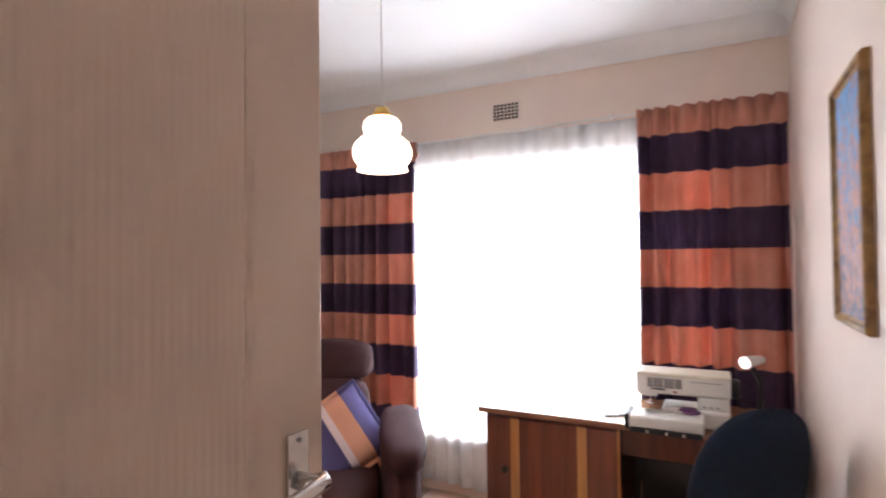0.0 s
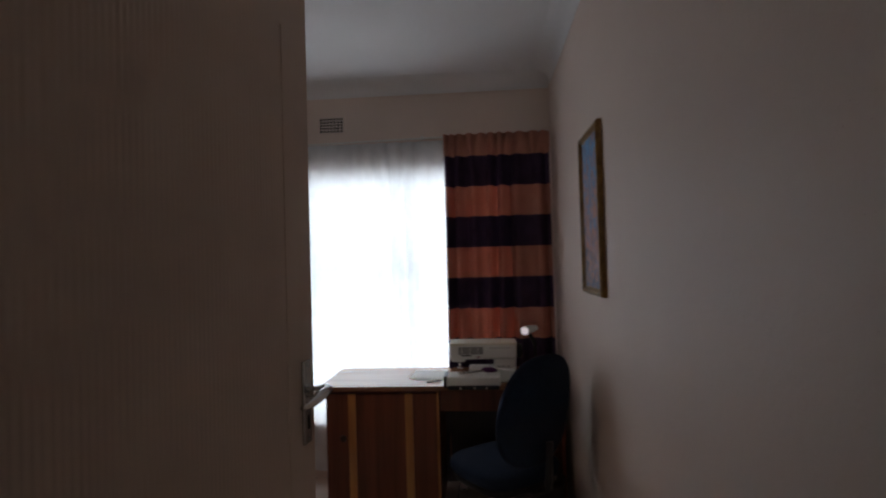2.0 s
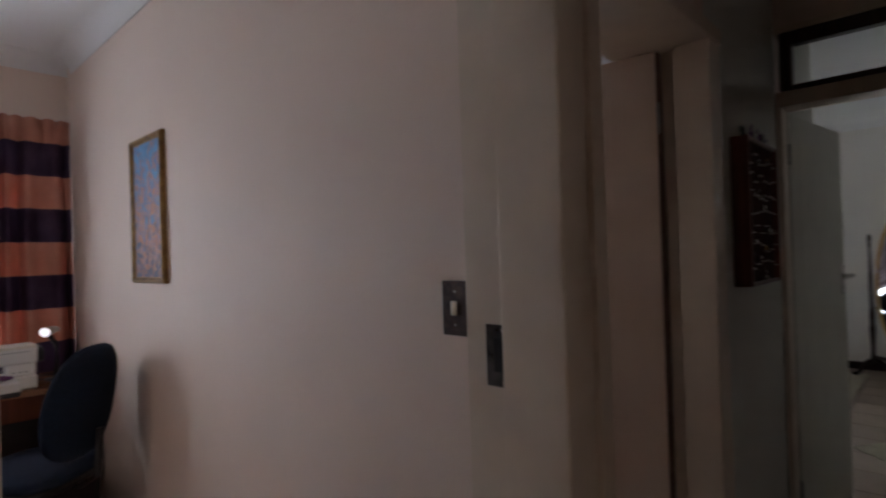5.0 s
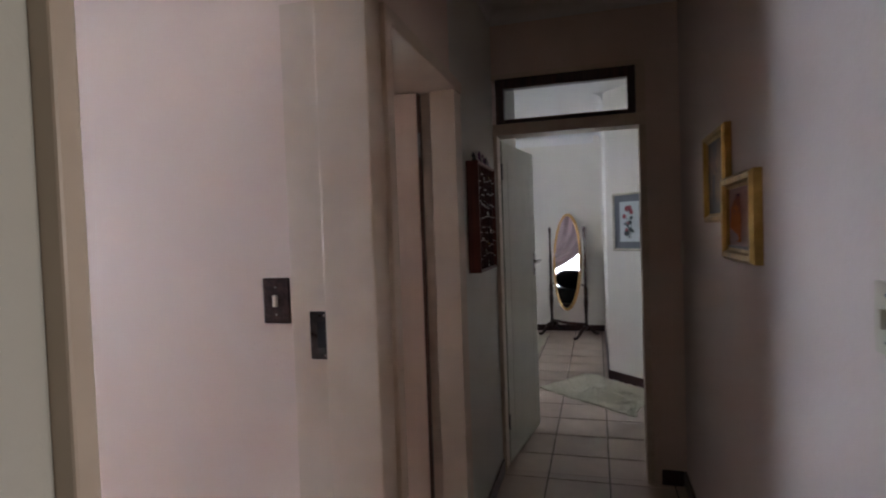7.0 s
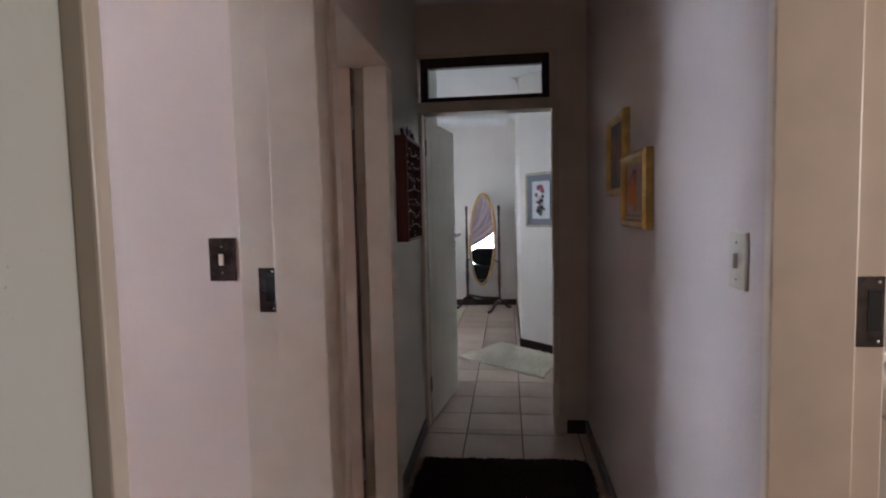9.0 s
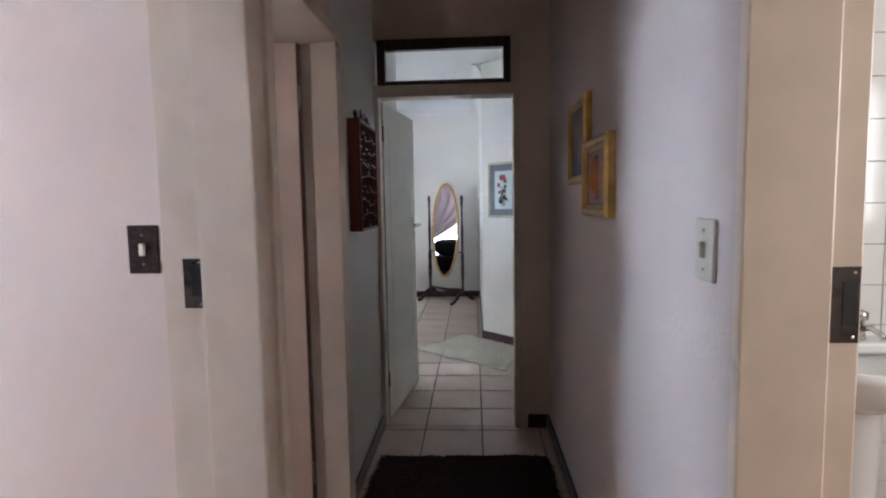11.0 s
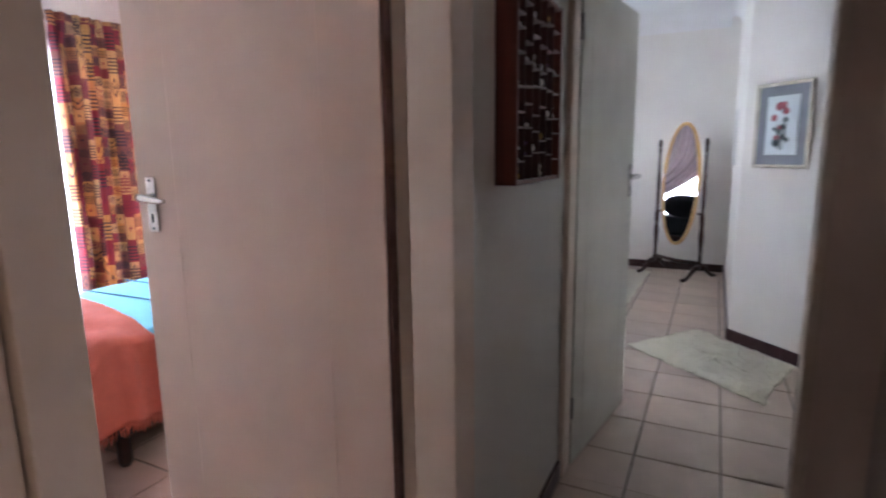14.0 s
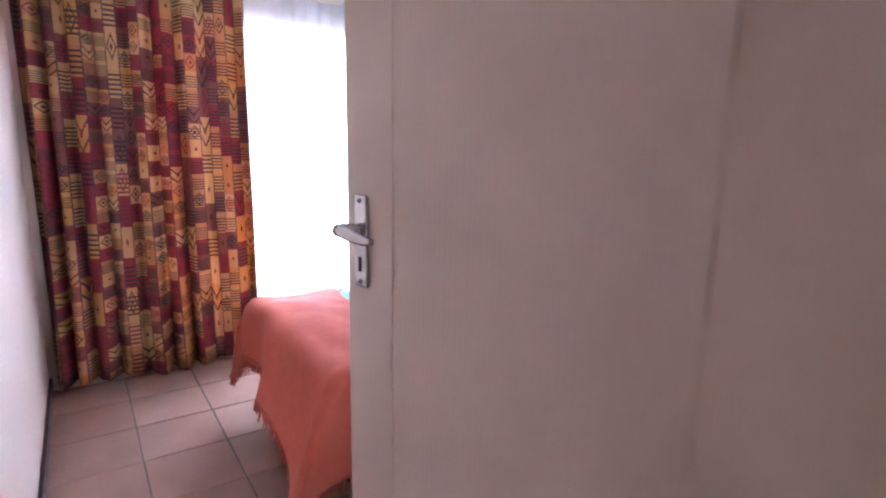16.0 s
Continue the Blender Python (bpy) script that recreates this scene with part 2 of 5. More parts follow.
    setc(mix_color(nt, M("MULTIPLY", ink, 0.9), ramp.outputs[0], inkc))
    return m


def cloth(name, color, vary=0.12, through=0.08, rough=0.9, scale=20):
    m, nt, setc = cloth_base(name, rough, through)
    tc = nt.nodes.new("ShaderNodeTexCoord")
    ns = nt.nodes.new("ShaderNodeTexNoise")
    ns.inputs["Scale"].default_value, ns.inputs["Detail"].default_value = scale, 6
    nt.links.new(tc.outputs["Object"], ns.inputs["Vector"])
    setc(mix_color(nt, ns.outputs["Fac"], tuple(c * (1 - vary) for c in color), tuple(min(1, c * (1 + vary)) for c in color)))
    return m


def glass_mat(name):
    m = bpy.data.materials.new(name)
    m.use_nodes = True
    b = m.node_tree.nodes["Principled BSDF"]
    b.inputs["Transmission Weight"].default_value = 1.0
    b.inputs["Roughness"].default_value = 0.02
    b.inputs["IOR"].default_value = 1.45
    b.inputs["Base Color"].default_value = (0.97, 0.99, 0.98, 1)
    return m


WALL = plaster("wall_plaster", (0.8, 0.645, 0.565))
# Light put into hall plaster: daylight green on the west, darker on the east.
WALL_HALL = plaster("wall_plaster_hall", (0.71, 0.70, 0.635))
WALL_EAST = plaster("wall_plaster_east_toned", (0.63, 0.53, 0.49))
WALL_MAIN = plaster("wall_plaster_main", (0.8, 0.755, 0.7))
CEIL = mat("ceiling_paint", (0.8, 0.78, 0.77), 0.7, vary=0.03, scale=1.5, bump=0.1, bscale=40)
FRAME = mat("frame_enamel", (0.72, 0.59, 0.48), 0.4, vary=0.05, scale=8, bump=0.06, bscale=25)
DOOR = mat("door_enamel", (0.69, 0.515, 0.415), 0.42, vary=0.05, scale=5, bump=0.08, bscale=30)
GROUT = mat("grout", (0.13, 0.1, 0.085), 0.9, vary=0.2, scale=12, bump=0.3, bscale=120)
# Door enamel again, with the main bedroom's pale daylight put into the colour.
DOOR_DAYLIT = mat("daylit_door_enamel", (0.66, 0.64, 0.55), 0.42, vary=0.05, scale=5, bump=0.08, bscale=30)
TILE = tile_mat("floor_tile", (0.54, 0.41, 0.33), None, 0.38)
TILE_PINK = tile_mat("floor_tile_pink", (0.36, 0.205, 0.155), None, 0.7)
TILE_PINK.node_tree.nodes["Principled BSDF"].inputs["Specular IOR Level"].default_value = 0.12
SKIRT = mat("skirting_paint", (0.06, 0.022, 0.022), 0.3, vary=0.2, scale=8)
SKIRT_PALE = mat("skirting_pale", (0.66, 0.58, 0.5), 0.45, vary=0.05)
SHEER = sheer_mat()
BANDS = band_mat("banded_curtain")
PRINT = print_mat("printed_curtain")
DARKWOOD = grained("dark_wood", (0.02, 0.008, 0.006), (0.07, 0.022, 0.015), 0.28)
GLASS = glass_mat("clear_glass")
ALU = mat("window_metal", (0.62, 0.63, 0.64), 0.45, 0.2, vary=0.04)
GROUND = mat("outside_ground", (0.3, 0.28, 0.2), 0.95, vary=0.3, scale=1.2, bump=0.3, bscale=8)
WHITE_TILE = mat("white_glazed_tile", (0.78, 0.78, 0.76), 0.12, vary=0.02)

# ---------------------------------------------------------------- mesh helpers
def box(bm, x0, x1, y0, y1, z0, z1):
    v = [bm.verts.new(p) for p in ((x0, y0, z0), (x1, y0, z0), (x1, y1, z0), (x0, y1, z0), (x0, y0, z1), (x1, y0, z1), (x1, y1, z1), (x0, y1, z1))]
    for f in ((3, 2, 1, 0), (4, 5, 6, 7), (0, 1, 5, 4), (1, 2, 6, 5), (2, 3, 7, 6), (3, 0, 4, 7)):
        bm.faces.new([v[i] for i in f])
    return v


def bevel(bm, w, seg=2):
    bmesh.ops.bevel(bm, geom=bm.edges[:], offset=w, segments=seg, affect="EDGES", profile=0.5, clamp_overlap=True)
    return bm


def block(x0, x1, y0, y1, z0, z1, w=0.0, seg=2):
    bm = bmesh.new()
    box(bm, x0, x1, y0, y1, z0, z1)
    if w:
        bevel(bm, w, seg)
    return bm


def mesh_of(bm, name, smooth=False):
    me = bpy.data.meshes.new(name)
    bm.to_mesh(me)
    bm.free()
    if smooth:
        for p in me.polygons:
            p.use_smooth = True
    return me


def thing(name, bm, material, label="", category="", group="", kind="", smooth=False, m=None):
    ob = new(name, mesh_of(bm, name, smooth) if bm else None)
    if bm:
        ob.data.materials.append(material)
    if m is not None:
        ob.matrix_world = m
    return tagged(ob, label, category, group, kind)


def part(name, bm, material, parent, label="", smooth=False, m=None):
    ob = new(name, mesh_of(bm, name, smooth))
    ob.data.materials.append(material)
    ob.parent = parent
    if m is not None:
        ob.matrix_local = m
    return tagged(ob, label)


def lathe(profile, seg=24, bm=None, cx=0, cy=0):
    """Turned shape: profile of (radius, z)."""
    bm = bm or bmesh.new()
    rings = []
    for r, z in profile:
        rings.append([bm.verts.new((cx + r * math.cos(2 * math.pi * i / seg), cy + r * math.sin(2 * math.pi * i / seg), z)) for i in range(seg)])
    for a, b in zip(rings, rings[1:]):
        for i in range(seg):
            bm.faces.new((a[i], a[(i + 1) % seg], b[(i + 1) % seg], b[i]))
    bm.faces.new(rings[0][::-1])
    bm.faces.new(rings[-1])
    return bm


def tube(points, radius, seg=8, bm=None, closed=False, flat=1.0):
    """Round bar along points; radius a number or one per point."""
    bm = bm or bmesh.new()
    pts = [Vector(p) for p in points]
    rs = radius if isinstance(radius, (list, tuple)) else [radius] * len(pts)
    rings = []
    up = Vector((0, 0, 1))
    for i, p in enumerate(pts):
        a, b = pts[max(0, i - 1)], pts[min(len(pts) - 1, i + 1)]
        if closed:
            a, b = pts[i - 1], pts[(i + 1) % len(pts)]
        d = (b - a).normalized()
        s = d.cross(up)
        if s.length < 0.05:
            s = d.cross(Vector((1, 0, 0)))
        s.normalize()
        t = d.cross(s)
        rings.append([bm.verts.new(p + rs[i] * (math.cos(2 * math.pi * k / seg) * s + flat * math.sin(2 * math.pi * k / seg) * t)) for k in range(seg)])
    pairs = list(zip(rings, rings[1:])) + ([(rings[-1], rings[0])] if closed else [])
    for a, b in pairs:
        for k in range(seg):
            bm.faces.new((a[k], a[(k + 1) % seg], b[(k + 1) % seg], b[k]))
    if not closed:
        bm.faces.new(rings[0][::-1])
        bm.faces.new(rings[-1])
    bmesh.ops.recalc_face_normals(bm, faces=bm.faces[:])
    return bm


def wall(name, axis, a, b, u0, u1, z0=0.0, z1=2.7, holes=(), material=None):
    """A wall from a to b across its thickness, running u0..u1, with openings (u0, u1, z0, z1)."""
    bm = bmesh.new()
    us = sorted({u0, u1, *[h[0] for h in holes], *[h[1] for h in holes]})
    for p, q in zip(us, us[1:]):
        cut = sorted((h[2], h[3]) for h in holes if h[0] < q - 1e-6 and h[1] > p + 1e-6)
        z = z0
        for lo, hi in cut + [(z1, z1)]:
            if lo > z + 1e-6:
                if axis == "x":
                    box(bm, a, b, p, q, z, lo)
                else:
                    box(bm, p, q, a, b, z, lo)
            z = max(z, hi)
    bmesh.ops.remove_doubles(bm, verts=bm.verts[:], dist=1e-5)
    return thing(name, bm, material or WALL, kind="structure")


# ---------------------------------------------------------------- structure
thing("ground", block(-60, 60, -60, 60, -0.45, -0.2), GROUND, "dry garden ground outside the house", "ground", kind="structure")
H = 2.7
wall("wall_west", "x", -3.2, -2.98, -2.9, 7.15, -0.2, 2.9, [(-2.05, 0.0, 0.38, 2.06), (1.03, 2.87, 0.38, 2.04), (4.7, 6.5, 0.38, 2.06)])
wall("wall_sewing_south", "y", -2.9, -2.75, -2.98, 0.42)
wall("wall_party", "y", 0.30, 0.44, -2.98, 0.415)
wall("wall_post", "y", 0.295, 0.336, 0.415, 0.58)
wall("wall_hall_west_a", "x", 0.42, 0.605, -2.3, -0.6005, material=WALL_HALL)
wall("wall_hall_west_b", "x", 0.42, 0.58, 1.19, 3.0, material=WALL_HALL)
wall("lintel_sewing", "x", 0.42, 0.58, -0.60, 0.295, 2.09, 2.7)
wall("lintel_bedroom", "x", 0.34, 0.58, 0.3365, 1.19, 2.06, 2.7)
wall("wall_bedroom_north", "y", 3.0, 3.14, -2.98, 0.58, material=WALL_MAIN)
wall("wall_hall_end", "y", 2.17, 2.29, 0.58, 1.60, holes=[(0.582, 1.43, 0, 2.35)])
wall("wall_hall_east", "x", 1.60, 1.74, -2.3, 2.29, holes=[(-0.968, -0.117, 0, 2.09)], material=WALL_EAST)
wall("wall_hall_south", "y", -2.45, -2.3, 0.42, 1.74)
wall("wall_lobby_east", "x", 1.98, 2.1, 2.29, 3.595, material=WALL_MAIN)
wall("wall_lobby_south", "y", 2.17, 2.29, 1.74, 2.1)
wall("wall_main_east", "x", 1.245, 1.395, 4.33, 6.77, material=WALL_MAIN)
wall("wall_main_north", "y", 6.77, 6.92, -2.98, 1.395, material=WALL_MAIN)
_bm = bmesh.new()
_q = [(1.245, 4.33), (1.98, 3.595), (2.1, 3.595), (2.1, 3.675), (1.395, 4.41), (1.395, 4.33)]
_lo, _hi = [_bm.verts.new((x, y, 0)) for x, y in _q], [_bm.verts.new((x, y, H)) for x, y in _q]
_bm.faces.new(_lo[::-1]), _bm.faces.new(_hi)
for _i in range(len(_q)):
    _bm.faces.new((_lo[_i], _lo[(_i + 1) % len(_q)], _hi[(_i + 1) % len(_q)], _hi[_i]))
thing("wall_main_corner", _bm, WALL_MAIN, kind="structure")
wall("wall_bath_north", "y", 1.0, 1.12, 1.74, 3.4)
wall("wall_bath_south", "y", -1.82, -1.7, 1.74, 3.4)
# This opening is made up to go with the added bathroom lamp.
wall("wall_bath_east", "x", 3.4, 3.55, -1.82, 1.12, holes=[(-0.9, -0.1, 1.25, 1.95)])
thing("ceiling", block(-3.2, 3.6, -2.95, 7.2, H, H + 0.15), CEIL, "white painted flat ceiling", "ceiling", kind="structure")


def cove(name, axis, at, sign, u0, u1, r=0.1, side=1):
    """Coved cornice along the top of a wall face; sign: the way the face looks."""
    bm = bmesh.new()
    prof = [(0.0, H - r), (0.004, H - r)] + [(r - (r - 0.004) * math.cos(k * math.pi / 16), H - r + (r - 0.002) * math.sin(k * math.pi / 16)) for k in range(1, 9)] + [(r, H + 0.002), (0.0, H + 0.002)]
    A = [bm.verts.new(((at + sign * p, u0, z) if axis == "x" else (u0, at + sign * p, z))) for p, z in prof]
    B = [bm.verts.new(((at + sign * p, u1, z) if axis == "x" else (u1, at + sign * p, z))) for p, z in prof]
    for i in range(len(prof)):
        j = (i + 1) % len(prof)
        bm.faces.new((A[i], A[j], B[j], B[i]))
    bm.faces.new(A[::-1]), bm.faces.new(B)
    bmesh.ops.recalc_face_normals(bm, faces=bm.faces[:])
    return thing(name, bm, CEIL, kind="structure")


cove("trim_cornice_1", "x", -2.978, 1, -2.75, 0.298)
cove("trim_cornice_2", "y", 0.298, -1, -2.89, 0.42)
cove("trim_cornice_3", "x", -2.978, 1, 0.442, 3.0)
cove("trim_cornice_4", "y", 0.442, 1, -2.89, 0.42)
cove("trim_cornice_5", "y", 2.168, -1, 0.582, 1.598, 0.06)
cove("trim_cornice_6", "x", 0.582, 1, -2.3, 2.1, 0.06)
cove("trim_cornice_7", "x", 1.598, -1, -2.3, 2.1, 0.06)
cove("trim_cornice_8", "y", 6.768, -1, -2.98, 1.145)
cove("trim_cornice_9", "x", 1.243, -1, 4.33, 6.67)


def skirting(name, axis, at, sign, u0, u1, h=0.085, t=0.014, material=None):
    a, b = sorted((at, at + sign * t))
    bm = block(a, b, u0, u1, 0, h, 0.004, 1) if axis == "x" else block(u0, u1, a, b, 0, h, 0.004, 1)
    return thing(name, bm, material or SKIRT, kind="structure")


skirting("baseboard_1", "x", 0.582, 1, 1.195, 2.145)
skirting("baseboard_2", "x", 1.598, -1, -0.08, 2.168)
skirting("baseboard_3", "y", 2.168, -1, 1.47, 1.582)
skirting("baseboard_4", "y", 0.442, 1, -2.96, 0.41)
skirting("baseboard_5", "y", 6.768, -1, -2.96, 1.228)
skirting("baseboard_6", "x", 1.243, -1, 4.34, 6.767)
skirting("baseboard_7", "y", 0.298, -1, -2.96, 0.40, material=SKIRT_PALE)
_b = skirting("baseboard_8", "y", -0.002, -1, 0.0, 0.95)
_b.matrix_world = pose(1.2445, 4.3285, 0, 0, 0, -45)
skirting("baseboard_9", "x", 0.607, 1, -2.28, -0.61)

# ---------------------------------------------------------------- openings
def curtain(name, u0, u1, z0, z1, x, folds, depth, material, label, header=0.0, waist=0.0, seed=1):
    """Hanging cloth along y at a window, with pleats of uneven width."""
    rnd = random.Random(seed)
    n, rows = folds * 10, 26
    bm = bmesh.new()
    uvl = bm.loops.layers.uv.new("UVMap")
    ph = [rnd.uniform(-0.9, 0.9) for _ in range(8)]
    grid, length = [], (u1 - u0) * 1.45
    for r in range(rows + 1):
        w = r / rows
        z = z1 + (z0 - z1) * w
        row = []
        for i in range(n + 1):
            s = i / n
            a = 2 * math.pi * folds * s + 2.4 * math.sin(5.1 * s + ph[0]) + 1.3 * math.sin(11 * s + ph[1] + 0.8 * w)
            top = header and z > z1 - header
            d = depth * (0.55 + 0.45 * w) * (0.85 + 0.45 * math.sin(13 * s + ph[2]) + 0.25 * math.sin(29 * s + ph[4]))
            lean = 0.35 * math.sin(2.3 * w + 17 * s + ph[6]) * w
            if top:
                d = depth * 0.5
                a = a * 1.5 + 2.2 * (z1 - z) / header * math.sin(23 * s + ph[7])
            fold = abs(math.sin((a + lean) / 2)) ** 1.1
            off = d * (2.2 * fold - 1.3) + 0.3 * d * math.sin(2 * a + ph[3]) * math.sin(3 * s + ph[2])
            y = u0 + (u1 - u0) * s + 0.25 * d * math.cos(a) + 0.01 * math.sin(3 * w + 6 * s + ph[4]) * w
            zz = z + (0.012 * math.sin(9 * s + ph[5]) * w if r == rows else 0)
            row.append((bm.verts.new((x + off, y, zz)), s * length, z))
        grid.append(row)
    for r in range(rows):
        for i in range(n):
            q = (grid[r][i], grid[r][i + 1], grid[r + 1][i + 1], grid[r + 1][i])
            f = bm.faces.new([k[0] for k in q])
            f.smooth = True
            for lp, k in zip(f.loops, q):
                lp[uvl].uv = (k[1], k[2])
    ob = thing(name, bm, material, label, "curtain")
    sm = ob.modifiers.new("thickness", "SOLIDIFY")
    sm.thickness = 0.0022
    return ob


def window(name, y0, y1, z0, z1, bars=(), transom=None):
    """Metal casement window set in the west wall: outer frame, mullions, panes."""
    root = thing(name, None, None, "metal framed window behind net curtain", "window", kind="structure")
    xs = (-3.085, -3.04)
    t = 0.045
    bm = bmesh.new()
    for q in ((y0, y0 + t, z0, z1), (y1 - t, y1, z0, z1), (y0 + t, y1 - t, z0, z0 + t), (y0 + t, y1 - t, z1 - t, z1)):
        box(bm, xs[0], xs[1], *q)
    part("window_frame", bm, ALU, root)
    edges = [y0 + t, *bars, y1 - t]
    for b in bars:
        part("mullion", block(xs[0] + 0.004, xs[1] - 0.004, b - 0.02, b + 0.02, z0 + t, z1 - t, 0.003, 1), ALU, root)
    for a, b in zip(edges, edges[1:]):
        a2, b2 = a + (0.02 if a in bars else 0), b - (0.02 if b in bars else 0)
        if transom:
            part("transom_bar", block(xs[0] + 0.004, xs[1] - 0.004, a2, b2, transom - 0.02, transom + 0.02, 0.003, 1), ALU, root)
        spans = ((z0 + t, transom - 0.02), (transom + 0.02, z1 - t)) if transom else ((z0 + t, z1 - t),)
        for lo, hi in spans:
            p = part("pane", block(-3.066, -3.061, a2 - 0.004, b2 + 0.004, lo - 0.004, hi + 0.004), GLASS, root)
            p.visible_shadow = False
    part("window_sill", block(-3.0, -2.955, y0 - 0.03, y1 + 0.03, z0 - 0.03, z0 - 0.002, 0.006), WALL, root)
    return root


window("window_1", -2.05, 0.0, 0.38, 2.06, (-1.37, -0.68), 1.40)
window("window_2", 1.03, 2.87, 0.38, 2.04, (1.95,), 1.40)
window("window_3", 4.7, 6.5, 0.38, 2.06, (5.6,), 1.40)

curtain("net_curtain", -1.95, -0.2, 0.06, 2.27, -2.948, 20, 0.014, SHEER, "white sheer net curtain hanging to the floor", seed=2)
curtain("net_curtain", 1.1, 2.7, 0.06, 2.25, -2.948, 18, 0.014, SHEER, "white sheer net curtain in the bedroom window", seed=3)
curtain("net_curtain", 4.6, 6.6, 0.06, 2.27, -2.948, 18, 0.014, SHEER, "white sheer net curtain in the main bedroom", seed=4)
curtain("banded_curtain", -0.41, 0.28, 0.05, 2.29, -2.875, 8, 0.055, BANDS, "peach and dark indigo banded curtain, drawn open", 0.12, seed=5)
curtain("banded_curtain", -2.6, -1.78, 0.05, 2.27, -2.875, 10, 0.055, BANDS, "peach and dark indigo banded curtain behind the armchair", 0.12, seed=6)
curtain("printed_curtain", 0.47, 1.55, 0.045, 2.3, -2.875, 9, 0.052, PRINT, "ochre and maroon patterned curtain, drawn open", 0.1, seed=7)
curtain("printed_curtain", 2.3, 2.95, 0.045, 2.3, -2.875, 5, 0.05, PRINT, "ochre and maroon patterned curtain beyond the bed", 0.1, seed=8)

# door frames: pressed steel, stepped for the leaf
def jamb(name, boxes):
    bm = bmesh.new()
    for b in boxes:
        box(bm, *b)
    return bm


def hall_frame(name, ya, yb, top, label, deep=0.014):
    """Frame of a room door in the hall's west wall; ya, yb: inner faces of the two jambs."""
    root = thing(name, None, None, label, "door frame", kind="structure")
    for y, s in ((ya, -1), (yb, 1)):
        xs = 0.494
        bm = bmesh.new()
        wide = 0.097 if s > 0 else 0.03
        lo, hi = sorted((y, y + s * wide))
        box(bm, xs, 0.634, lo, hi, 0, top)
        dp = deep if s > 0 else 0.014
        lo, hi = sorted((y + s * dp, y + s * wide))
        box(bm, 0.385, xs, lo, hi, 0, top)
        bevel(bm, 0.004, 2)
        part("jamb", bm, FRAME, root)
    bm = bmesh.new()
    box(bm, 0.478, 0.6115, ya, yb, top, top + 0.045)
    box(bm, 0.405, 0.478, ya - 0.014, yb + 0.014, top + 0.014, top + 0.045)
    bevel(bm, 0.004, 2)
    part("head", bm, FRAME, root)
    return root


hall_frame("door_frame_sewing", -0.57, 0.197, 2.04, "cream enamelled steel door frame", 0.025)
_r = thing("door_frame_bedroom", None, None, "cream enamelled steel bedroom door frame", "door frame", kind="structure")


def post(outline, z0, z1, w=0.003):
    """Upright pressed section from a plan outline."""
    bm = bmesh.new()
    lo, hi = [bm.verts.new((x, y, z0)) for x, y in outline], [bm.verts.new((x, y, z1)) for x, y in outline]
    bm.faces.new(lo), bm.faces.new(hi[::-1])
    for i in range(len(outline)):
        k = (i + 1) % len(outline)
        bm.faces.new((lo[k], lo[i], hi[i], hi[k]))
    bmesh.ops.recalc_face_normals(bm, faces=bm.faces[:])
    return bevel(bm, w, 2) if w else bm


part("jamb", post([(0.645, 0.345), (0.418, 0.345), (0.418, 0.337), (0.581, 0.337), (0.581, 0.296), (0.645, 0.296)], 0, 2.012, 0.002), FRAME, _r)
part("jamb", post([(0.624, 1.083), (0.52, 1.088), (0.518, 1.116), (0.34, 1.116), (0.34, 1.189), (0.624, 1.189)], 0, 2.012), FRAME, _r)
part("head", block(0.33, 0.63, 0.34, 1.189, 2.013, 2.06, 0.004), FRAME, _r)
_r = thing("door_frame_bath", None, None, "cream enamelled steel bathroom door frame", "door frame", kind="structure")
for _y, _s in ((-0.94, -1), (-0.145, 1)):
    _bm = bmesh.new()
    _lo, _hi = sorted((_y, _y + _s * 0.028))
    box(_bm, 1.596, 1.745, _lo, _hi, 0, 2.04)
    _lo, _hi = sorted((_y + _s * 0.014, _y + _s * 0.028))
    box(_bm, 1.745, 1.802, _lo, _hi, 0, 2.04)
    bevel(_bm, 0.004, 2)
    part("jamb", _bm, FRAME, _r)
part("head", block(1.5965, 1.802, -0.94, -0.145, 2.04, 2.09, 0.004), FRAME, _r)

_r = thing("door_frame_end", None, None, "cream enamelled door frame with a window light above", "door frame", kind="structure")
for _x, _w in ((0.5825, 0.024), (1.392, 0.037)):
    _bm = bmesh.new()
    box(_bm, _x, _x + _w, 2.148, 2.25, 0, 1.997)
    bevel(_bm, 0.004, 2)
    part("jamb", _bm, FRAME, _r)
for _x, _w in ((0.5825, 0.014), (1.402, 0.026)):
    part("rebate", block(_x, _x + _w, 2.25, 2.296, 0, 1.997, 0.003, 1), FRAME, _r)
part("head", block(0.5825, 1.429, 2.1485, 2.292, 1.997, 2.062, 0.004), FRAME, _r)

_r = thing("transom_window", None, None, "dark wooden fanlight with a pale pane above the door", "window", kind="structure")
_bm = bmesh.new()
for _q in ((0.603, 0.651, 2.064, 2.322), (1.335, 1.378, 2.064, 2.322), (0.651, 1.335, 2.064, 2.086), (0.651, 1.335, 2.262, 2.322)):
    box(_bm, _q[0], _q[1], 2.145, 2.20, _q[2], _q[3])
bevel(_bm, 0.004, 1)
part("window_frame", _bm, DARKWOOD, _r)
_p = part("pane", block(0.645, 1.341, 2.17, 2.175, 2.08, 2.268), GLASS, _r)
_p.visible_shadow = False
thing("trim_transom", block(0.5825, 1.429, 2.1482, 2.285, 2.324, 2.349), FRAME, kind="structure")
thing("trim_transom_side", block(1.38, 1.429, 2.1484, 2.285, 2.063, 2.3235), FRAME, kind="structure")

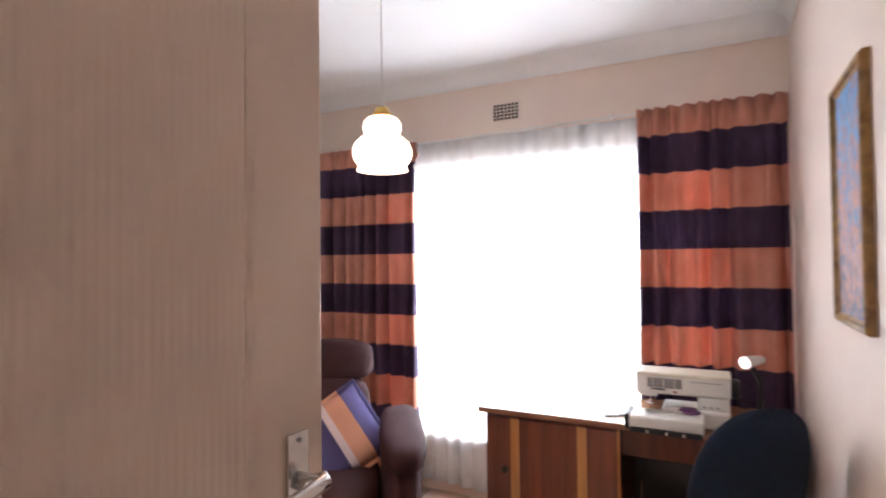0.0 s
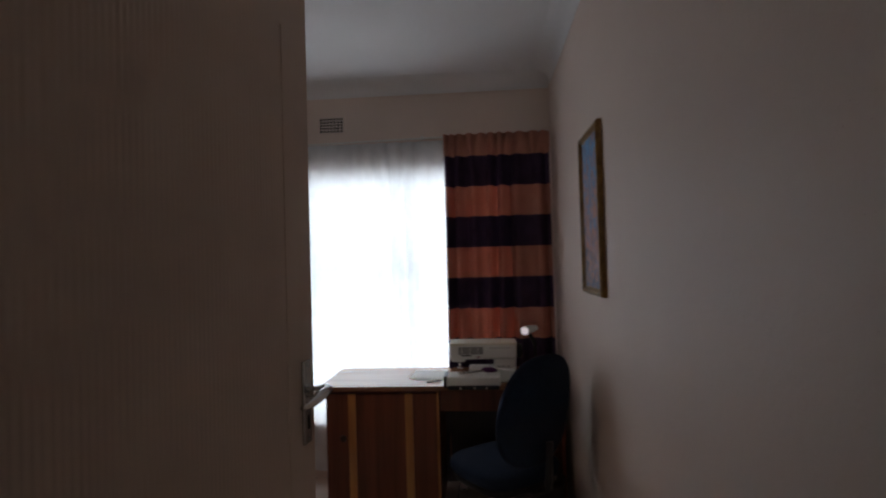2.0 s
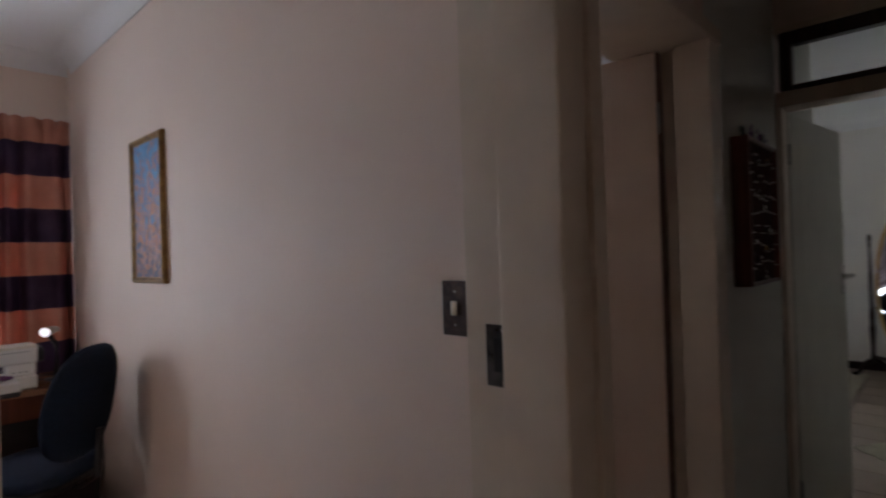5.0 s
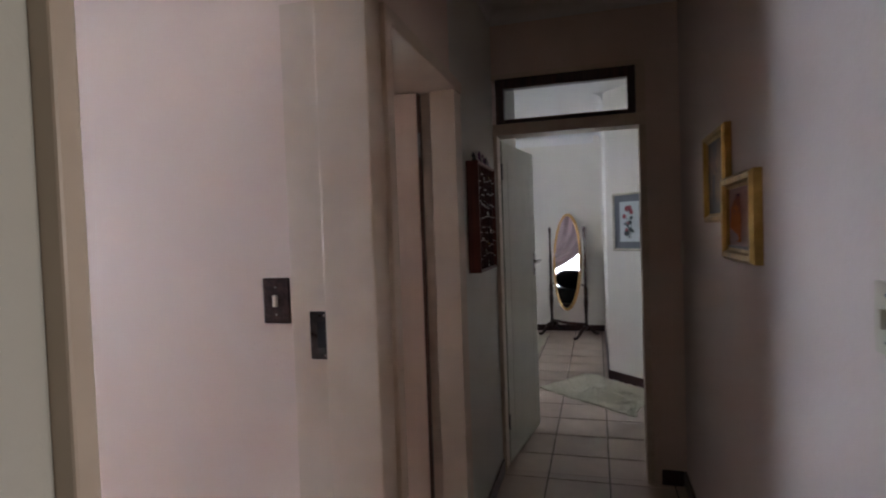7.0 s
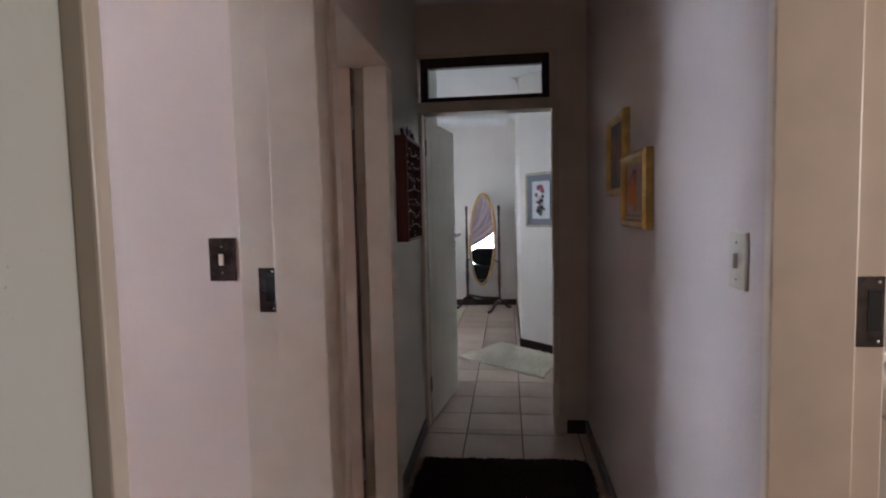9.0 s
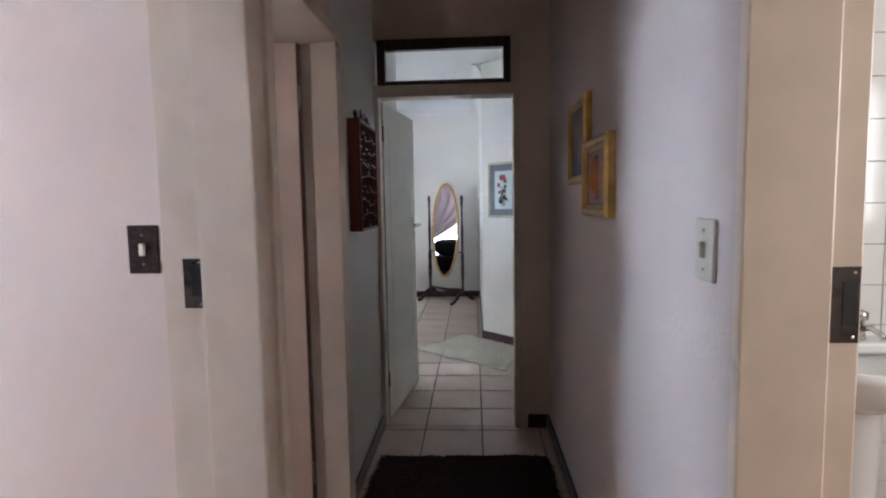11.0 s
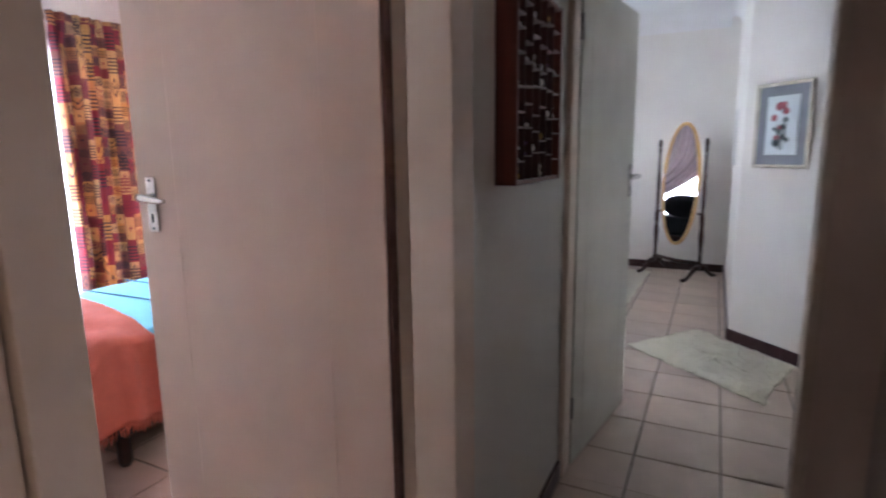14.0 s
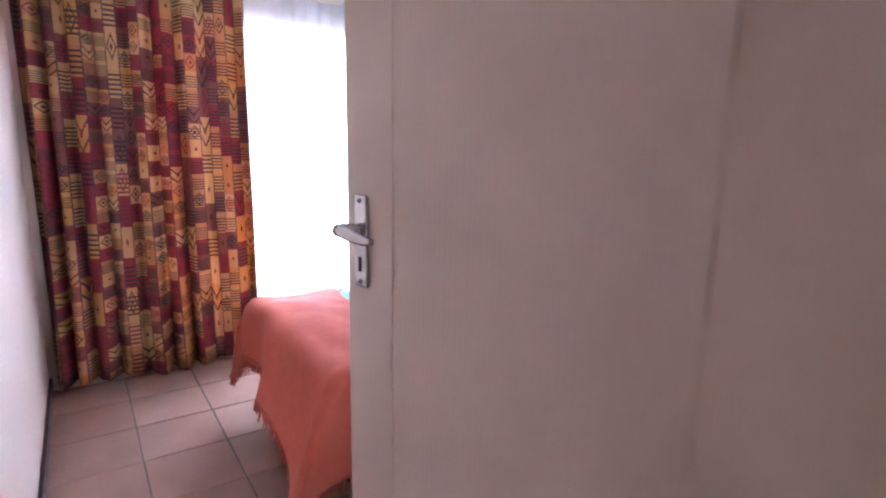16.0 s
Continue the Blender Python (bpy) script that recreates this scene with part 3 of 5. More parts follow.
# ---------------------------------------------------------------- more materials
CHROME = mat("brushed_chrome", (0.62, 0.6, 0.58), 0.22, 1.0, vary=0.08, scale=30, bscale=90)
DARKSTEEL = mat("dark_steel", (0.07, 0.062, 0.06), 0.3, 0.8, vary=0.4, scale=30, bscale=60)
STEEL = mat("worn_steel", (0.3, 0.28, 0.27), 0.35, 1.0, vary=0.3, scale=25, bscale=60)
KEYHOLE = mat("keyhole_black", (0.01, 0.01, 0.01), 0.7)
BRONZE = mat("bronze_plate", (0.045, 0.022, 0.018), 0.35, 0.5, vary=0.5, scale=70, bump=0.6, bscale=90)
BEIGE = mat("aged_beige_plastic", (0.52, 0.47, 0.38), 0.4, vary=0.05)
IVORY = mat("ivory_plastic", (0.74, 0.68, 0.58), 0.35, vary=0.03)
WHITE_PLASTIC = mat("white_plastic", (0.74, 0.72, 0.69), 0.35, vary=0.03)
GREY_PLASTIC = mat("grey_plastic", (0.32, 0.3, 0.3), 0.4, vary=0.05)
BLACK_PLASTIC = mat("black_plastic", (0.015, 0.014, 0.016), 0.4, vary=0.1)
DESKWOOD = grained("desk_veneer", (0.13, 0.029, 0.014), (0.22, 0.056, 0.026), 0.3, 2, 8, 0.05)
DESKPALE = grained("desk_sapwood", (0.45, 0.16, 0.04), (0.56, 0.24, 0.07), 0.3, 2, 10, 0.05)
DESKTOP = grained("desk_top", (0.3, 0.13, 0.07), (0.42, 0.2, 0.11), 0.16, 1, 7, 0.06, 0.05)
CHAIR_CLOTH = cloth("navy_upholstery", (0.013, 0.022, 0.042), 0.25, 0.0, 0.95, 60)
ARMCHAIR_CLOTH = cloth("brown_microfibre", (0.055, 0.02, 0.022), 0.3, 0.0, 0.75, 7)
THROW = cloth("coral_throw", (0.5, 0.1, 0.062), 0.14, 0.06, 0.9, 26)
BLUE_SPREAD = cloth("turquoise_spread", (0.16, 0.5, 0.66), 0.08, 0.03, 0.85, 10)
MATTRESS = cloth("mattress_white", (0.7, 0.68, 0.64), 0.05, 0.0, 0.9, 12)
SHAG = cloth("dark_brown_shag", (0.035, 0.014, 0.014), 0.45, 0.0, 0.95, 40)
FLEECE = cloth("cream_fleece", (0.78, 0.74, 0.62), 0.05, 0.4, 0.95, 30)
MAUVE = cloth("mauve_drape", (0.46, 0.38, 0.39), 0.1, 0.15, 0.8, 8)
DARK_CLOTH = cloth("charcoal_cloth", (0.02, 0.02, 0.022), 0.3, 0.0, 0.9, 10)
GOLD = mat("gilt_frame", (0.46, 0.27, 0.075), 0.34, 0.85, vary=0.25, scale=18, bump=0.15, bscale=50)
GOLDWOOD = grained("gilt_wood", (0.2, 0.09, 0.025), (0.4, 0.2, 0.05), 0.35, 2, 9, 0.1)
MAPLE = grained("honey_wood", (0.5, 0.26, 0.08), (0.66, 0.4, 0.16), 0.3, 2, 8, 0.1)
SILVERWOOD = mat("silvered_frame", (0.5, 0.45, 0.36), 0.35, 0.5, vary=0.15, scale=20)
REDWOOD = grained("red_mahogany", (0.1, 0.018, 0.012), (0.2, 0.04, 0.024), 0.35, 2, 7, 0.06)
TRAYDARK = grained("tray_backing", (0.05, 0.01, 0.008), (0.1, 0.02, 0.015), 0.5, 2, 7, 0.08)
PEWTER = mat("pewter", (0.5, 0.48, 0.46), 0.4, 0.6, vary=0.3, scale=60)
BRASS = mat("brass", (0.62, 0.36, 0.1), 0.25, 1.0, vary=0.1)
PURPLE = mat("purple_rubber", (0.12, 0.02, 0.12), 0.45)
RED = mat("red_plastic", (0.35, 0.03, 0.06), 0.4)
PAPER = mat("paper", (0.75, 0.73, 0.68), 0.7, vary=0.03)
MIRROR = mat("mirror_silver", (0.78, 0.79, 0.79), 0.01, 1.0, vary=0.0)
BIN = mat("bin_plastic", (0.035, 0.02, 0.02), 0.5, vary=0.2)
_nt = MIRROR.node_tree
for _l in list(_nt.nodes["Principled BSDF"].inputs["Roughness"].links):
    _nt.links.remove(_l)
_nt.nodes["Principled BSDF"].inputs["Roughness"].default_value = 0.01


def lamp_glass():
    m = mat("opal_glass", (0.85, 0.82, 0.76), 0.15, vary=0.02)
    b = m.node_tree.nodes["Principled BSDF"]
    b.inputs["Emission Color"].default_value = (1.0, 0.86, 0.66, 1)
    b.inputs["Emission Strength"].default_value = 3.0
    return m


def painting_mat(name, stops, axis=2, scale=7.0, warp=0.45, seed=0.0):
    """Brushed paint: colours that run along one axis of the canvas, broken into dabs."""
    m = bpy.data.materials.new(name)
    m.use_nodes = True
    nt = m.node_tree
    b = nt.nodes["Principled BSDF"]
    b.inputs["Roughness"].default_value = 0.5
    tc = nt.nodes.new("ShaderNodeTexCoord")
    sp = nt.nodes.new("ShaderNodeSeparateXYZ")
    nt.links.new(tc.outputs["Generated"], sp.inputs[0])
    mp = nt.nodes.new("ShaderNodeMapping")
    mp.inputs["Location"].default_value = (seed, seed, seed)
    nt.links.new(tc.outputs["Generated"], mp.inputs["Vector"])
    v = nt.nodes.new("ShaderNodeTexVoronoi")
    v.inputs["Scale"].default_value = scale
    nt.links.new(mp.outputs[0], v.inputs["Vector"])
    ns = nt.nodes.new("ShaderNodeTexNoise")
    ns.inputs["Scale"].default_value, ns.inputs["Detail"].default_value = scale * 0.6, 8
    nt.links.new(mp.outputs[0], ns.inputs["Vector"])
    cs = nt.nodes.new("ShaderNodeSeparateColor")
    nt.links.new(v.outputs["Color"], cs.inputs[0])
    a = math_node(nt, "MULTIPLY", math_node(nt, "SUBTRACT", cs.outputs[0], 0.5), warp)
    c = math_node(nt, "MULTIPLY", math_node(nt, "SUBTRACT", ns.outputs["Fac"], 0.5), warp)
    f = math_node(nt, "ADD", math_node(nt, "ADD", sp.outputs[axis], a), c)
    r = nt.nodes.new("ShaderNodeValToRGB")
    e = r.color_ramp.elements
    e[0].position, e[0].color = stops[0][0], (*stops[0][1], 1)
    e[1].position, e[1].color = stops[1][0], (*stops[1][1], 1)
    for p, col in stops[2:]:
        e.new(p).color = (*col, 1)
    nt.links.new(f, r.inputs[0])
    nt.links.new(r.outputs[0], b.inputs["Base Color"])
    bp = nt.nodes.new("ShaderNodeBump")
    bp.inputs["Strength"].default_value, bp.inputs["Distance"].default_value = 0.3, 0.002
    nt.links.new(ns.outputs["Fac"], bp.inputs["Height"])
    nt.links.new(bp.outputs["Normal"], b.inputs["Normal"])
    return m


OPAL = lamp_glass()
P_TOWN = painting_mat("painted_village", ((0.0, (0.1, 0.11, 0.17)), (0.18, (0.62, 0.2, 0.08)), (0.34, (0.3, 0.2, 0.24)), (0.46, (0.6, 0.26, 0.16)), (0.58, (0.16, 0.18, 0.3)), (0.7, (0.42, 0.22, 0.2)), (0.82, (0.05, 0.2, 0.42)), (1.0, (0.08, 0.3, 0.55))), scale=22, warp=0.85)
P_DARK = painting_mat("dark_still_life", ((0.0, (0.02, 0.02, 0.06)), (0.3, (0.05, 0.03, 0.06)), (0.55, (0.2, 0.09, 0.05)), (1.0, (0.04, 0.03, 0.05))), scale=4, seed=2.0)
P_PINK = painting_mat("pink_ground", ((0.0, (0.42, 0.25, 0.22)), (0.5, (0.5, 0.3, 0.26)), (1.0, (0.4, 0.22, 0.2))), scale=3, warp=0.3, seed=4.0)
P_ORANGE = painting_mat("orange_figure", ((0.0, (0.55, 0.16, 0.04)), (0.6, (0.6, 0.2, 0.06)), (1.0, (0.16, 0.08, 0.12))), scale=5, warp=0.2, seed=1.0)
MATBOARD = mat("blue_mount", (0.2, 0.22, 0.25), 0.8, vary=0.04)
MATPALE = mat("pale_mount", (0.6, 0.66, 0.68), 0.8, vary=0.03)
FLOWER_RED = mat("rose_red", (0.4, 0.1, 0.12), 0.8, vary=0.3, scale=40)
FLOWER_DARK = mat("leaf_dark", (0.06, 0.08, 0.09), 0.8, vary=0.3, scale=40)


# ---------------------------------------------------------------- doors
def reeded(x0, x1, z0, z1, y, pitch=0.0105, depth=0.0016, sign=1):
    """Panel of fine upright reeds that waver a little."""
    bm = bmesh.new()
    n = int((x1 - x0) / pitch)
    rows = 8
    grid = []
    for r in range(rows + 1):
        z = z0 + (z1 - z0) * r / rows
        row = []
        for i in range(n * 4 + 1):
            s = i / 4
            x = x0 + (x1 - x0) * i / (n * 4)
            x += 0.0012 * noise.noise(Vector((s * 0.3, z * 1.5, 3.0)))
            d = depth * abs(math.sin(math.pi * s)) * (0.75 + 0.5 * noise.noise(Vector((s * 0.7, z * 0.8, 9.0))))
            row.append(bm.verts.new((x, y + sign * d, z)))
        grid.append(row)
    for a, b in zip(grid, grid[1:]):
        for i in range(len(a) - 1):
            f = bm.faces.new((a[i], a[i + 1], b[i + 1], b[i]) if sign < 0 else (a[i + 1], a[i], b[i], b[i + 1]))
            f.smooth = True
    return bm


def lever_set(root, x, z, y, sign, toward, k=1.0):
    """Long plate with keyhole, and a swept lever; toward: the way the lever points along the leaf."""
    hs = part("handle", block(x - 0.019 * k, x + 0.019 * k, *sorted((y, y + sign * 0.007)), z - 0.1 * k, z + 0.062 * k, 0.003), CHROME, root, "satin chrome long-plate lever handle")
    pts = [(x, y + sign * 0.004, z), (x, y + sign * 0.028, z + 0.001), (x - toward * 0.012, y + sign * 0.038, z + 0.004), (x - toward * 0.004, y + sign * 0.046, z + 0.004),
           (x + toward * 0.025, y + sign * 0.047, z + 0.002), (x + toward * 0.055, y + sign * 0.043, z - 0.003), (x + toward * 0.08, y + sign * 0.038, z - 0.006), (x + toward * 0.095, y + sign * 0.034, z - 0.006)]
    pts = [(x + (p[0] - x) * k * k, y + (p[1] - y) * k, z + (p[2] - z) * k) for p in pts]
    part("lever", tube(pts, [0.012, 0.011, 0.0105, 0.0105, 0.01, 0.0085, 0.0065, 0.005], 10), CHROME, hs, smooth=True)
    part("keyhole", block(x - 0.0035, x + 0.0035, *sorted((y + sign * 0.0065, y + sign * 0.0082)), z - 0.072 * k, z - 0.046 * k, 0.001, 1), KEYHOLE, hs, "dark keyhole")
    for zz in (z + 0.052 * k, z - 0.09 * k):
        bm = bmesh.new()
        bmesh.ops.create_uvsphere(bm, u_segments=8, v_segments=5, radius=0.0038)
        part("screw", bm, STEEL, hs, m=pose(x, y + sign * 0.007, zz))
    return hs


def leaf(name, length, top, m, label, face, reed=0.0016, margin=0.12, hs=1.0, paint=DOOR, hz=1.212):
    """Flush door with reeded panels between smooth stiles; face: the local y of the faces, 0 and +-0.04."""
    root = thing(name, None, None, label, "door", kind="structure", m=m)
    y0, y1 = sorted((0.0, face))
    part("leaf", block(0, length, y0, y1, 0.008, top, 0.003, 2), paint, root)
    for y, s in ((y1, 1), (y0, -1)):
        part("panel", reeded(margin, length - 0.13, 0.12, top - 0.12, y + s * 0.0004, depth=reed, sign=s), paint, root, "finely reeded painted panel")
        for a, b in ((margin - 0.012, margin), (length - 0.13, length - 0.118)):
            part("bead", block(a, b, *sorted((y - s * 0.001, y + s * (0.0007 + reed * 1.2))), 0.12, top - 0.12, 0.0012, 1), paint, root)
        lever_set(root, length - 0.05, hz, y, s, -1, hs)
    for z in (0.22, 1.75):
        part("hinge", lathe([(0.0055, z), (0.0065, z + 0.004), (0.0065, z + 0.092), (0.0055, z + 0.096)], 10, cx=-0.006, cy=0.0), STEEL, root)
    part("latch_plate", block(length - 0.0005, length + 0.0012, (y0 + y1) / 2 - 0.01, (y0 + y1) / 2 + 0.01, 1.13, 1.29), STEEL, root)
    return root


leaf("door_1", 0.84, 2.03, pose(0.44, -0.56, 0, 0, 0, 177), "cream painted door standing open, chrome lever handle", 0.04)
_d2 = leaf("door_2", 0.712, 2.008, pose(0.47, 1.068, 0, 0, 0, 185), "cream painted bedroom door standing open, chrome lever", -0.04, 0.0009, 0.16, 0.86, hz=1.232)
# Dark strip added for the shade in the gap between leaf and jamb.
part("gap_shade", block(-0.01, -0.0004, -0.038, -0.002, 0.01, 2.006, 0.002, 1), grained("gap_shade_brown", (0.07, 0.028, 0.02), (0.16, 0.07, 0.05), 0.5), _d2, "dark strip standing in for the shaded hinge gap")
leaf("door_3", 0.735, 1.985, pose(0.612, 2.262, 0, 0, 0, 81.7), "painted door with daylight in its colour, open into the main bedroom", 0.04, 0.0005, paint=DOOR_DAYLIT)

# strike plates and switches
def strike(name, x0, x1, y, z0, z1, sign):
    root = thing(name, block(x0, x1, *sorted((y, y + sign * 0.0025)), z0, z1, 0.001, 1), DARKSTEEL, "dull steel strike plate on the door frame", "strike plate")
    yy = y + sign * 0.0024
    part("slot", block(x0 + 0.4 * (x1 - x0), x1 - 0.006, *sorted((yy, yy + sign * 0.0012)), z0 + 0.03, z1 - 0.025), KEYHOLE, root, "dark latch slot")
    for z in (z0 + 0.01, z1 - 0.01):
        bm = bmesh.new()
        bmesh.ops.create_uvsphere(bm, u_segments=8, v_segments=5, radius=0.0035)
        part("screw", bm, CHROME, root, m=pose(x1 - 0.011, yy, z))
    return root


strike("strike_plate", 0.438, 0.4905, 0.222, 1.13, 1.253, -1)
strike("strike_plate", 1.75, 1.798, -0.131, 1.132, 1.262, -1)


def light_switch(name, u0, u1, z0, z1, m, plate, toggle, label):
    """Plate in its own x-z plane facing -y, with a raised toggle and two screws."""
    root = thing(name, None, None, label, "light switch", m=m)
    part("plate", block(u0, u1, -0.009, 0, z0, z1, 0.003, 2), plate, root)
    c, h = (u0 + u1) / 2, (z0 + z1) / 2
    part("toggle", block(c - 0.006, c + 0.006, -0.019, -0.009, h - 0.016, h + 0.016, 0.002), toggle, root, "small rocker toggle")
    for z in (h - 0.038, h + 0.038):
        bm = bmesh.new()
        bmesh.ops.create_uvsphere(bm, u_segments=8, v_segments=5, radius=0.0028)
        part("screw", bm, STEEL, root, m=pose(c, -0.0095, z))
    return root


light_switch("light_switch", 0.255, 0.336, 1.208, 1.334, pose(0, 0.2995, 0), BRONZE, IVORY, "dark bronze light switch plate with a pale toggle")
light_switch("light_switch", -0.0405, 0.0405, 1.222, 1.341, pose(1.5995, -0.01, 0, 0, 0, -90), BEIGE, BEIGE, "ivory light switch plate on the passage wall")
light_switch("light_switch", -0.035, 0.035, 1.23, 1.35, pose(1.5995, 2.115, 0, 0, 0, -90), IVORY, IVORY, "ivory light switch plate beside the end door")

# air vent over the sewing room window
_r = thing("air_vent", None, None, "cream plaster air brick with rows of small holes", "air vent", m=pose(-2.98, -1.19, 2.415))
part("plate", block(0, 0.006, -0.098, 0.098, -0.062, 0.062, 0.003), WALL, _r)
for _i in range(7):
    for _j in range(5):
        part("hole", block(0.0055, 0.0072, -0.083 + _i * 0.0238, -0.083 + _i * 0.0238 + 0.0165, -0.05 + _j * 0.0208, -0.05 + _j * 0.0208 + 0.0145), KEYHOLE, _r)

# curtain rails
_r = thing("curtain_rail", None, None, "thin white curtain rail over the sewing room window", "curtain rail")
part("rod", tube([(-2.935, -2.66, 2.262), (-2.935, -1.2, 2.278), (-2.935, 0.28, 2.3)], 0.006, 8), WHITE_PLASTIC, _r)
for _y in (-1.9, -0.56, 0.2):
    part("bracket", block(-2.979, -2.93, _y - 0.009, _y + 0.009, 2.285, 2.305, 0.003), WHITE_PLASTIC, _r)
_r = thing("curtain_rail", None, None, "thin white curtain rail over the bedroom window", "curtain rail")
part("rod", tube([(-2.935, 0.46, 2.275), (-2.935, 2.98, 2.275)], 0.006, 8), WHITE_PLASTIC, _r)
for _y in (0.6, 2.0, 2.9):
    part("bracket", block(-2.979, -2.93, _y - 0.009, _y + 0.009, 2.27, 2.29, 0.003), WHITE_PLASTIC, _r)


# ---------------------------------------------------------------- pictures
def frame_bars(root, w, h, bar, depth, material, name="frame", lip=0.004):
    """Four mitred mouldings round w x h, lying in x-z, facing -y."""
    prof = ((0.0, 0.0), (0.0, -depth * 0.7), (bar * 0.25, -depth), (bar * 0.6, -depth * 0.95), (bar * 0.75, -depth * 0.6), (bar, -depth * 0.5), (bar, 0.0))
    for side in range(4):
        L = w if side % 2 == 0 else h
        bm = bmesh.new()
        A = [bm.verts.new((-L / 2 + p, d, p)) for p, d in prof]
        B = [bm.verts.new((L / 2 - p, d, p)) for p, d in prof]
        for i in range(len(prof) - 1):
            bm.faces.new((A[i], A[i + 1], B[i + 1], B[i]))
        bm.faces.new((A[-1], A[0], B[0], B[-1]))
        bm.faces.new(A[::-1]), bm.faces.new(B)
        bmesh.ops.recalc_face_normals(bm, faces=bm.faces[:])
        off = h / 2 if side % 2 == 0 else w / 2
        part(name, bm, material, root, m=Matrix.Rotation(radians(90 * side), 4, "Y") @ pose(0, 0, -off))


def picture(name, w, h, m, bar, depth, fm, canvas, label):
    root = thing(name, None, None, label, "picture", m=m)
    frame_bars(root, w, h, bar, depth, fm)
    part("canvas", block(-w / 2 + bar * 0.9, w / 2 - bar * 0.9, -depth * 0.4, -0.001, -h / 2 + bar * 0.9, h / 2 - bar * 0.9), canvas, root)
    return root


picture("framed_painting", 0.4, 0.685, pose(-1.6, 0.2995, 1.645), 0.028, 0.024, GOLDWOOD, P_TOWN, "tall framed painting of a village, gold wooden frame")
picture("framed_painting", 0.36, 0.34, pose(1.5995, 1.2, 1.615, 0, 0, -90), 0.034, 0.03, GOLD, P_DARK, "small dark painting in a gilt frame")
_p = picture("framed_painting", 0.375, 0.275, pose(1.5995, 0.86, 1.457, 0, 0, -90), 0.042, 0.034, GOLD, P_PINK, "small pink painting of an orange figure, gilt frame")
part("figure", tube([(0.0, -0.0145, -0.075), (0.006, -0.0145, -0.03), (0.003, -0.0145, 0.03), (-0.004, -0.0145, 0.075)], [0.012, 0.03, 0.026, 0.008], 10, flat=0.05), P_ORANGE, _p, "orange painted shape")
part("slip", block(-0.148, 0.148, -0.0175, -0.0136, -0.1, -0.089), DARKWOOD, _p)

_p = thing("framed_print", None, None, "framed flower print with a blue-grey mount", "picture", m=pose(1.4465, 4.1275, 1.482, 0, 0, -45) )
frame_bars(_p, 0.385, 0.525, 0.022, 0.02, SILVERWOOD)
part("mount", block(-0.175, 0.175, -0.008, -0.001, -0.245, 0.245), MATBOARD, _p)
part("print", block(-0.11, 0.11, -0.0095, -0.0078, -0.18, 0.18), MATPALE, _p)
_rg = random.Random(12)
for _i in range(16):
    _bm = bmesh.new()
    bmesh.ops.create_uvsphere(_bm, u_segments=8, v_segments=5, radius=_rg.uniform(0.014, 0.028))
    part("flower", _bm, FLOWER_RED if _i % 3 == 0 else FLOWER_DARK, _p, m=pose(_rg.gauss(0, 0.04), -0.0098, _rg.uniform(-0.11, 0.13)) @ Matrix.Diagonal((1, 0.06, 1, 1)))
for _i in range(4):
    part("stem", tube([(0.01 * _i - 0.015, -0.0102, -0.15), (0.022 * _i - 0.033, -0.0102, 0.03)], 0.0035, 6, flat=0.3), FLOWER_DARK, _p)
_p = picture("framed_print", 0.3, 0.5, pose(1.2445, 5.85, 1.45, 0, 0, -90), 0.022, 0.02, WHITE_PLASTIC, MATPALE, "white framed print beside the standing mirror")

# ---------------------------------------------------------------- sewing room
_d = thing("desk", None, None, "red-brown veneered desk with pale wood stripes", "desk")
part("top", block(-2.85, -2.32, -1.12, 0.262, 0.736, 0.762, 0.003), DESKTOP, _d)
_cab = part("cabinet", block(-2.83, -2.36, -1.09, -0.44, 0.03, 0.736, 0.003), DESKWOOD, _d)
_door = part("door", block(-2.36, -2.343, -1.085, -0.445, 0.05, 0.72, 0.002, 1), DESKWOOD, _cab)
for _y in (-0.935, -0.61):
    part("inlay", block(-2.3425, -2.3395, _y - 0.022, _y + 0.022, 0.051, 0.719), DESKPALE, _cab, "pale inlaid stripe")
part("knob", tube([(-2.343, -0.985, 0.47), (-2.33, -0.985, 0.47), (-2.322, -0.985, 0.47)], [0.012, 0.02, 0.018], 12), DARKWOOD, _cab, "dark wooden knob")
part("drawer_front", block(-2.42, -2.40, -0.439, 0.235, 0.6, 0.735, 0.002, 1), DESKWOOD, _d)
part("side_panel", block(-2.83, -2.37, 0.236, 0.256, 0.0, 0.736, 0.002, 1), DESKWOOD, _d)
# Near-black panel: the shade of the kneehole is put into its colour.
part("back_panel", block(-2.82, -2.805, -0.44, 0.236, 0.04, 0.736), BIN, _d)
part("plinth", block(-2.82, -2.38, -1.03, -0.46, 0.0, 0.03), DARKWOOD, _d)
part("edge_strip", block(-2.3425, -2.338, -0.452, -0.44, 0.05, 0.735), DESKPALE, _d, "pale edge lipping")


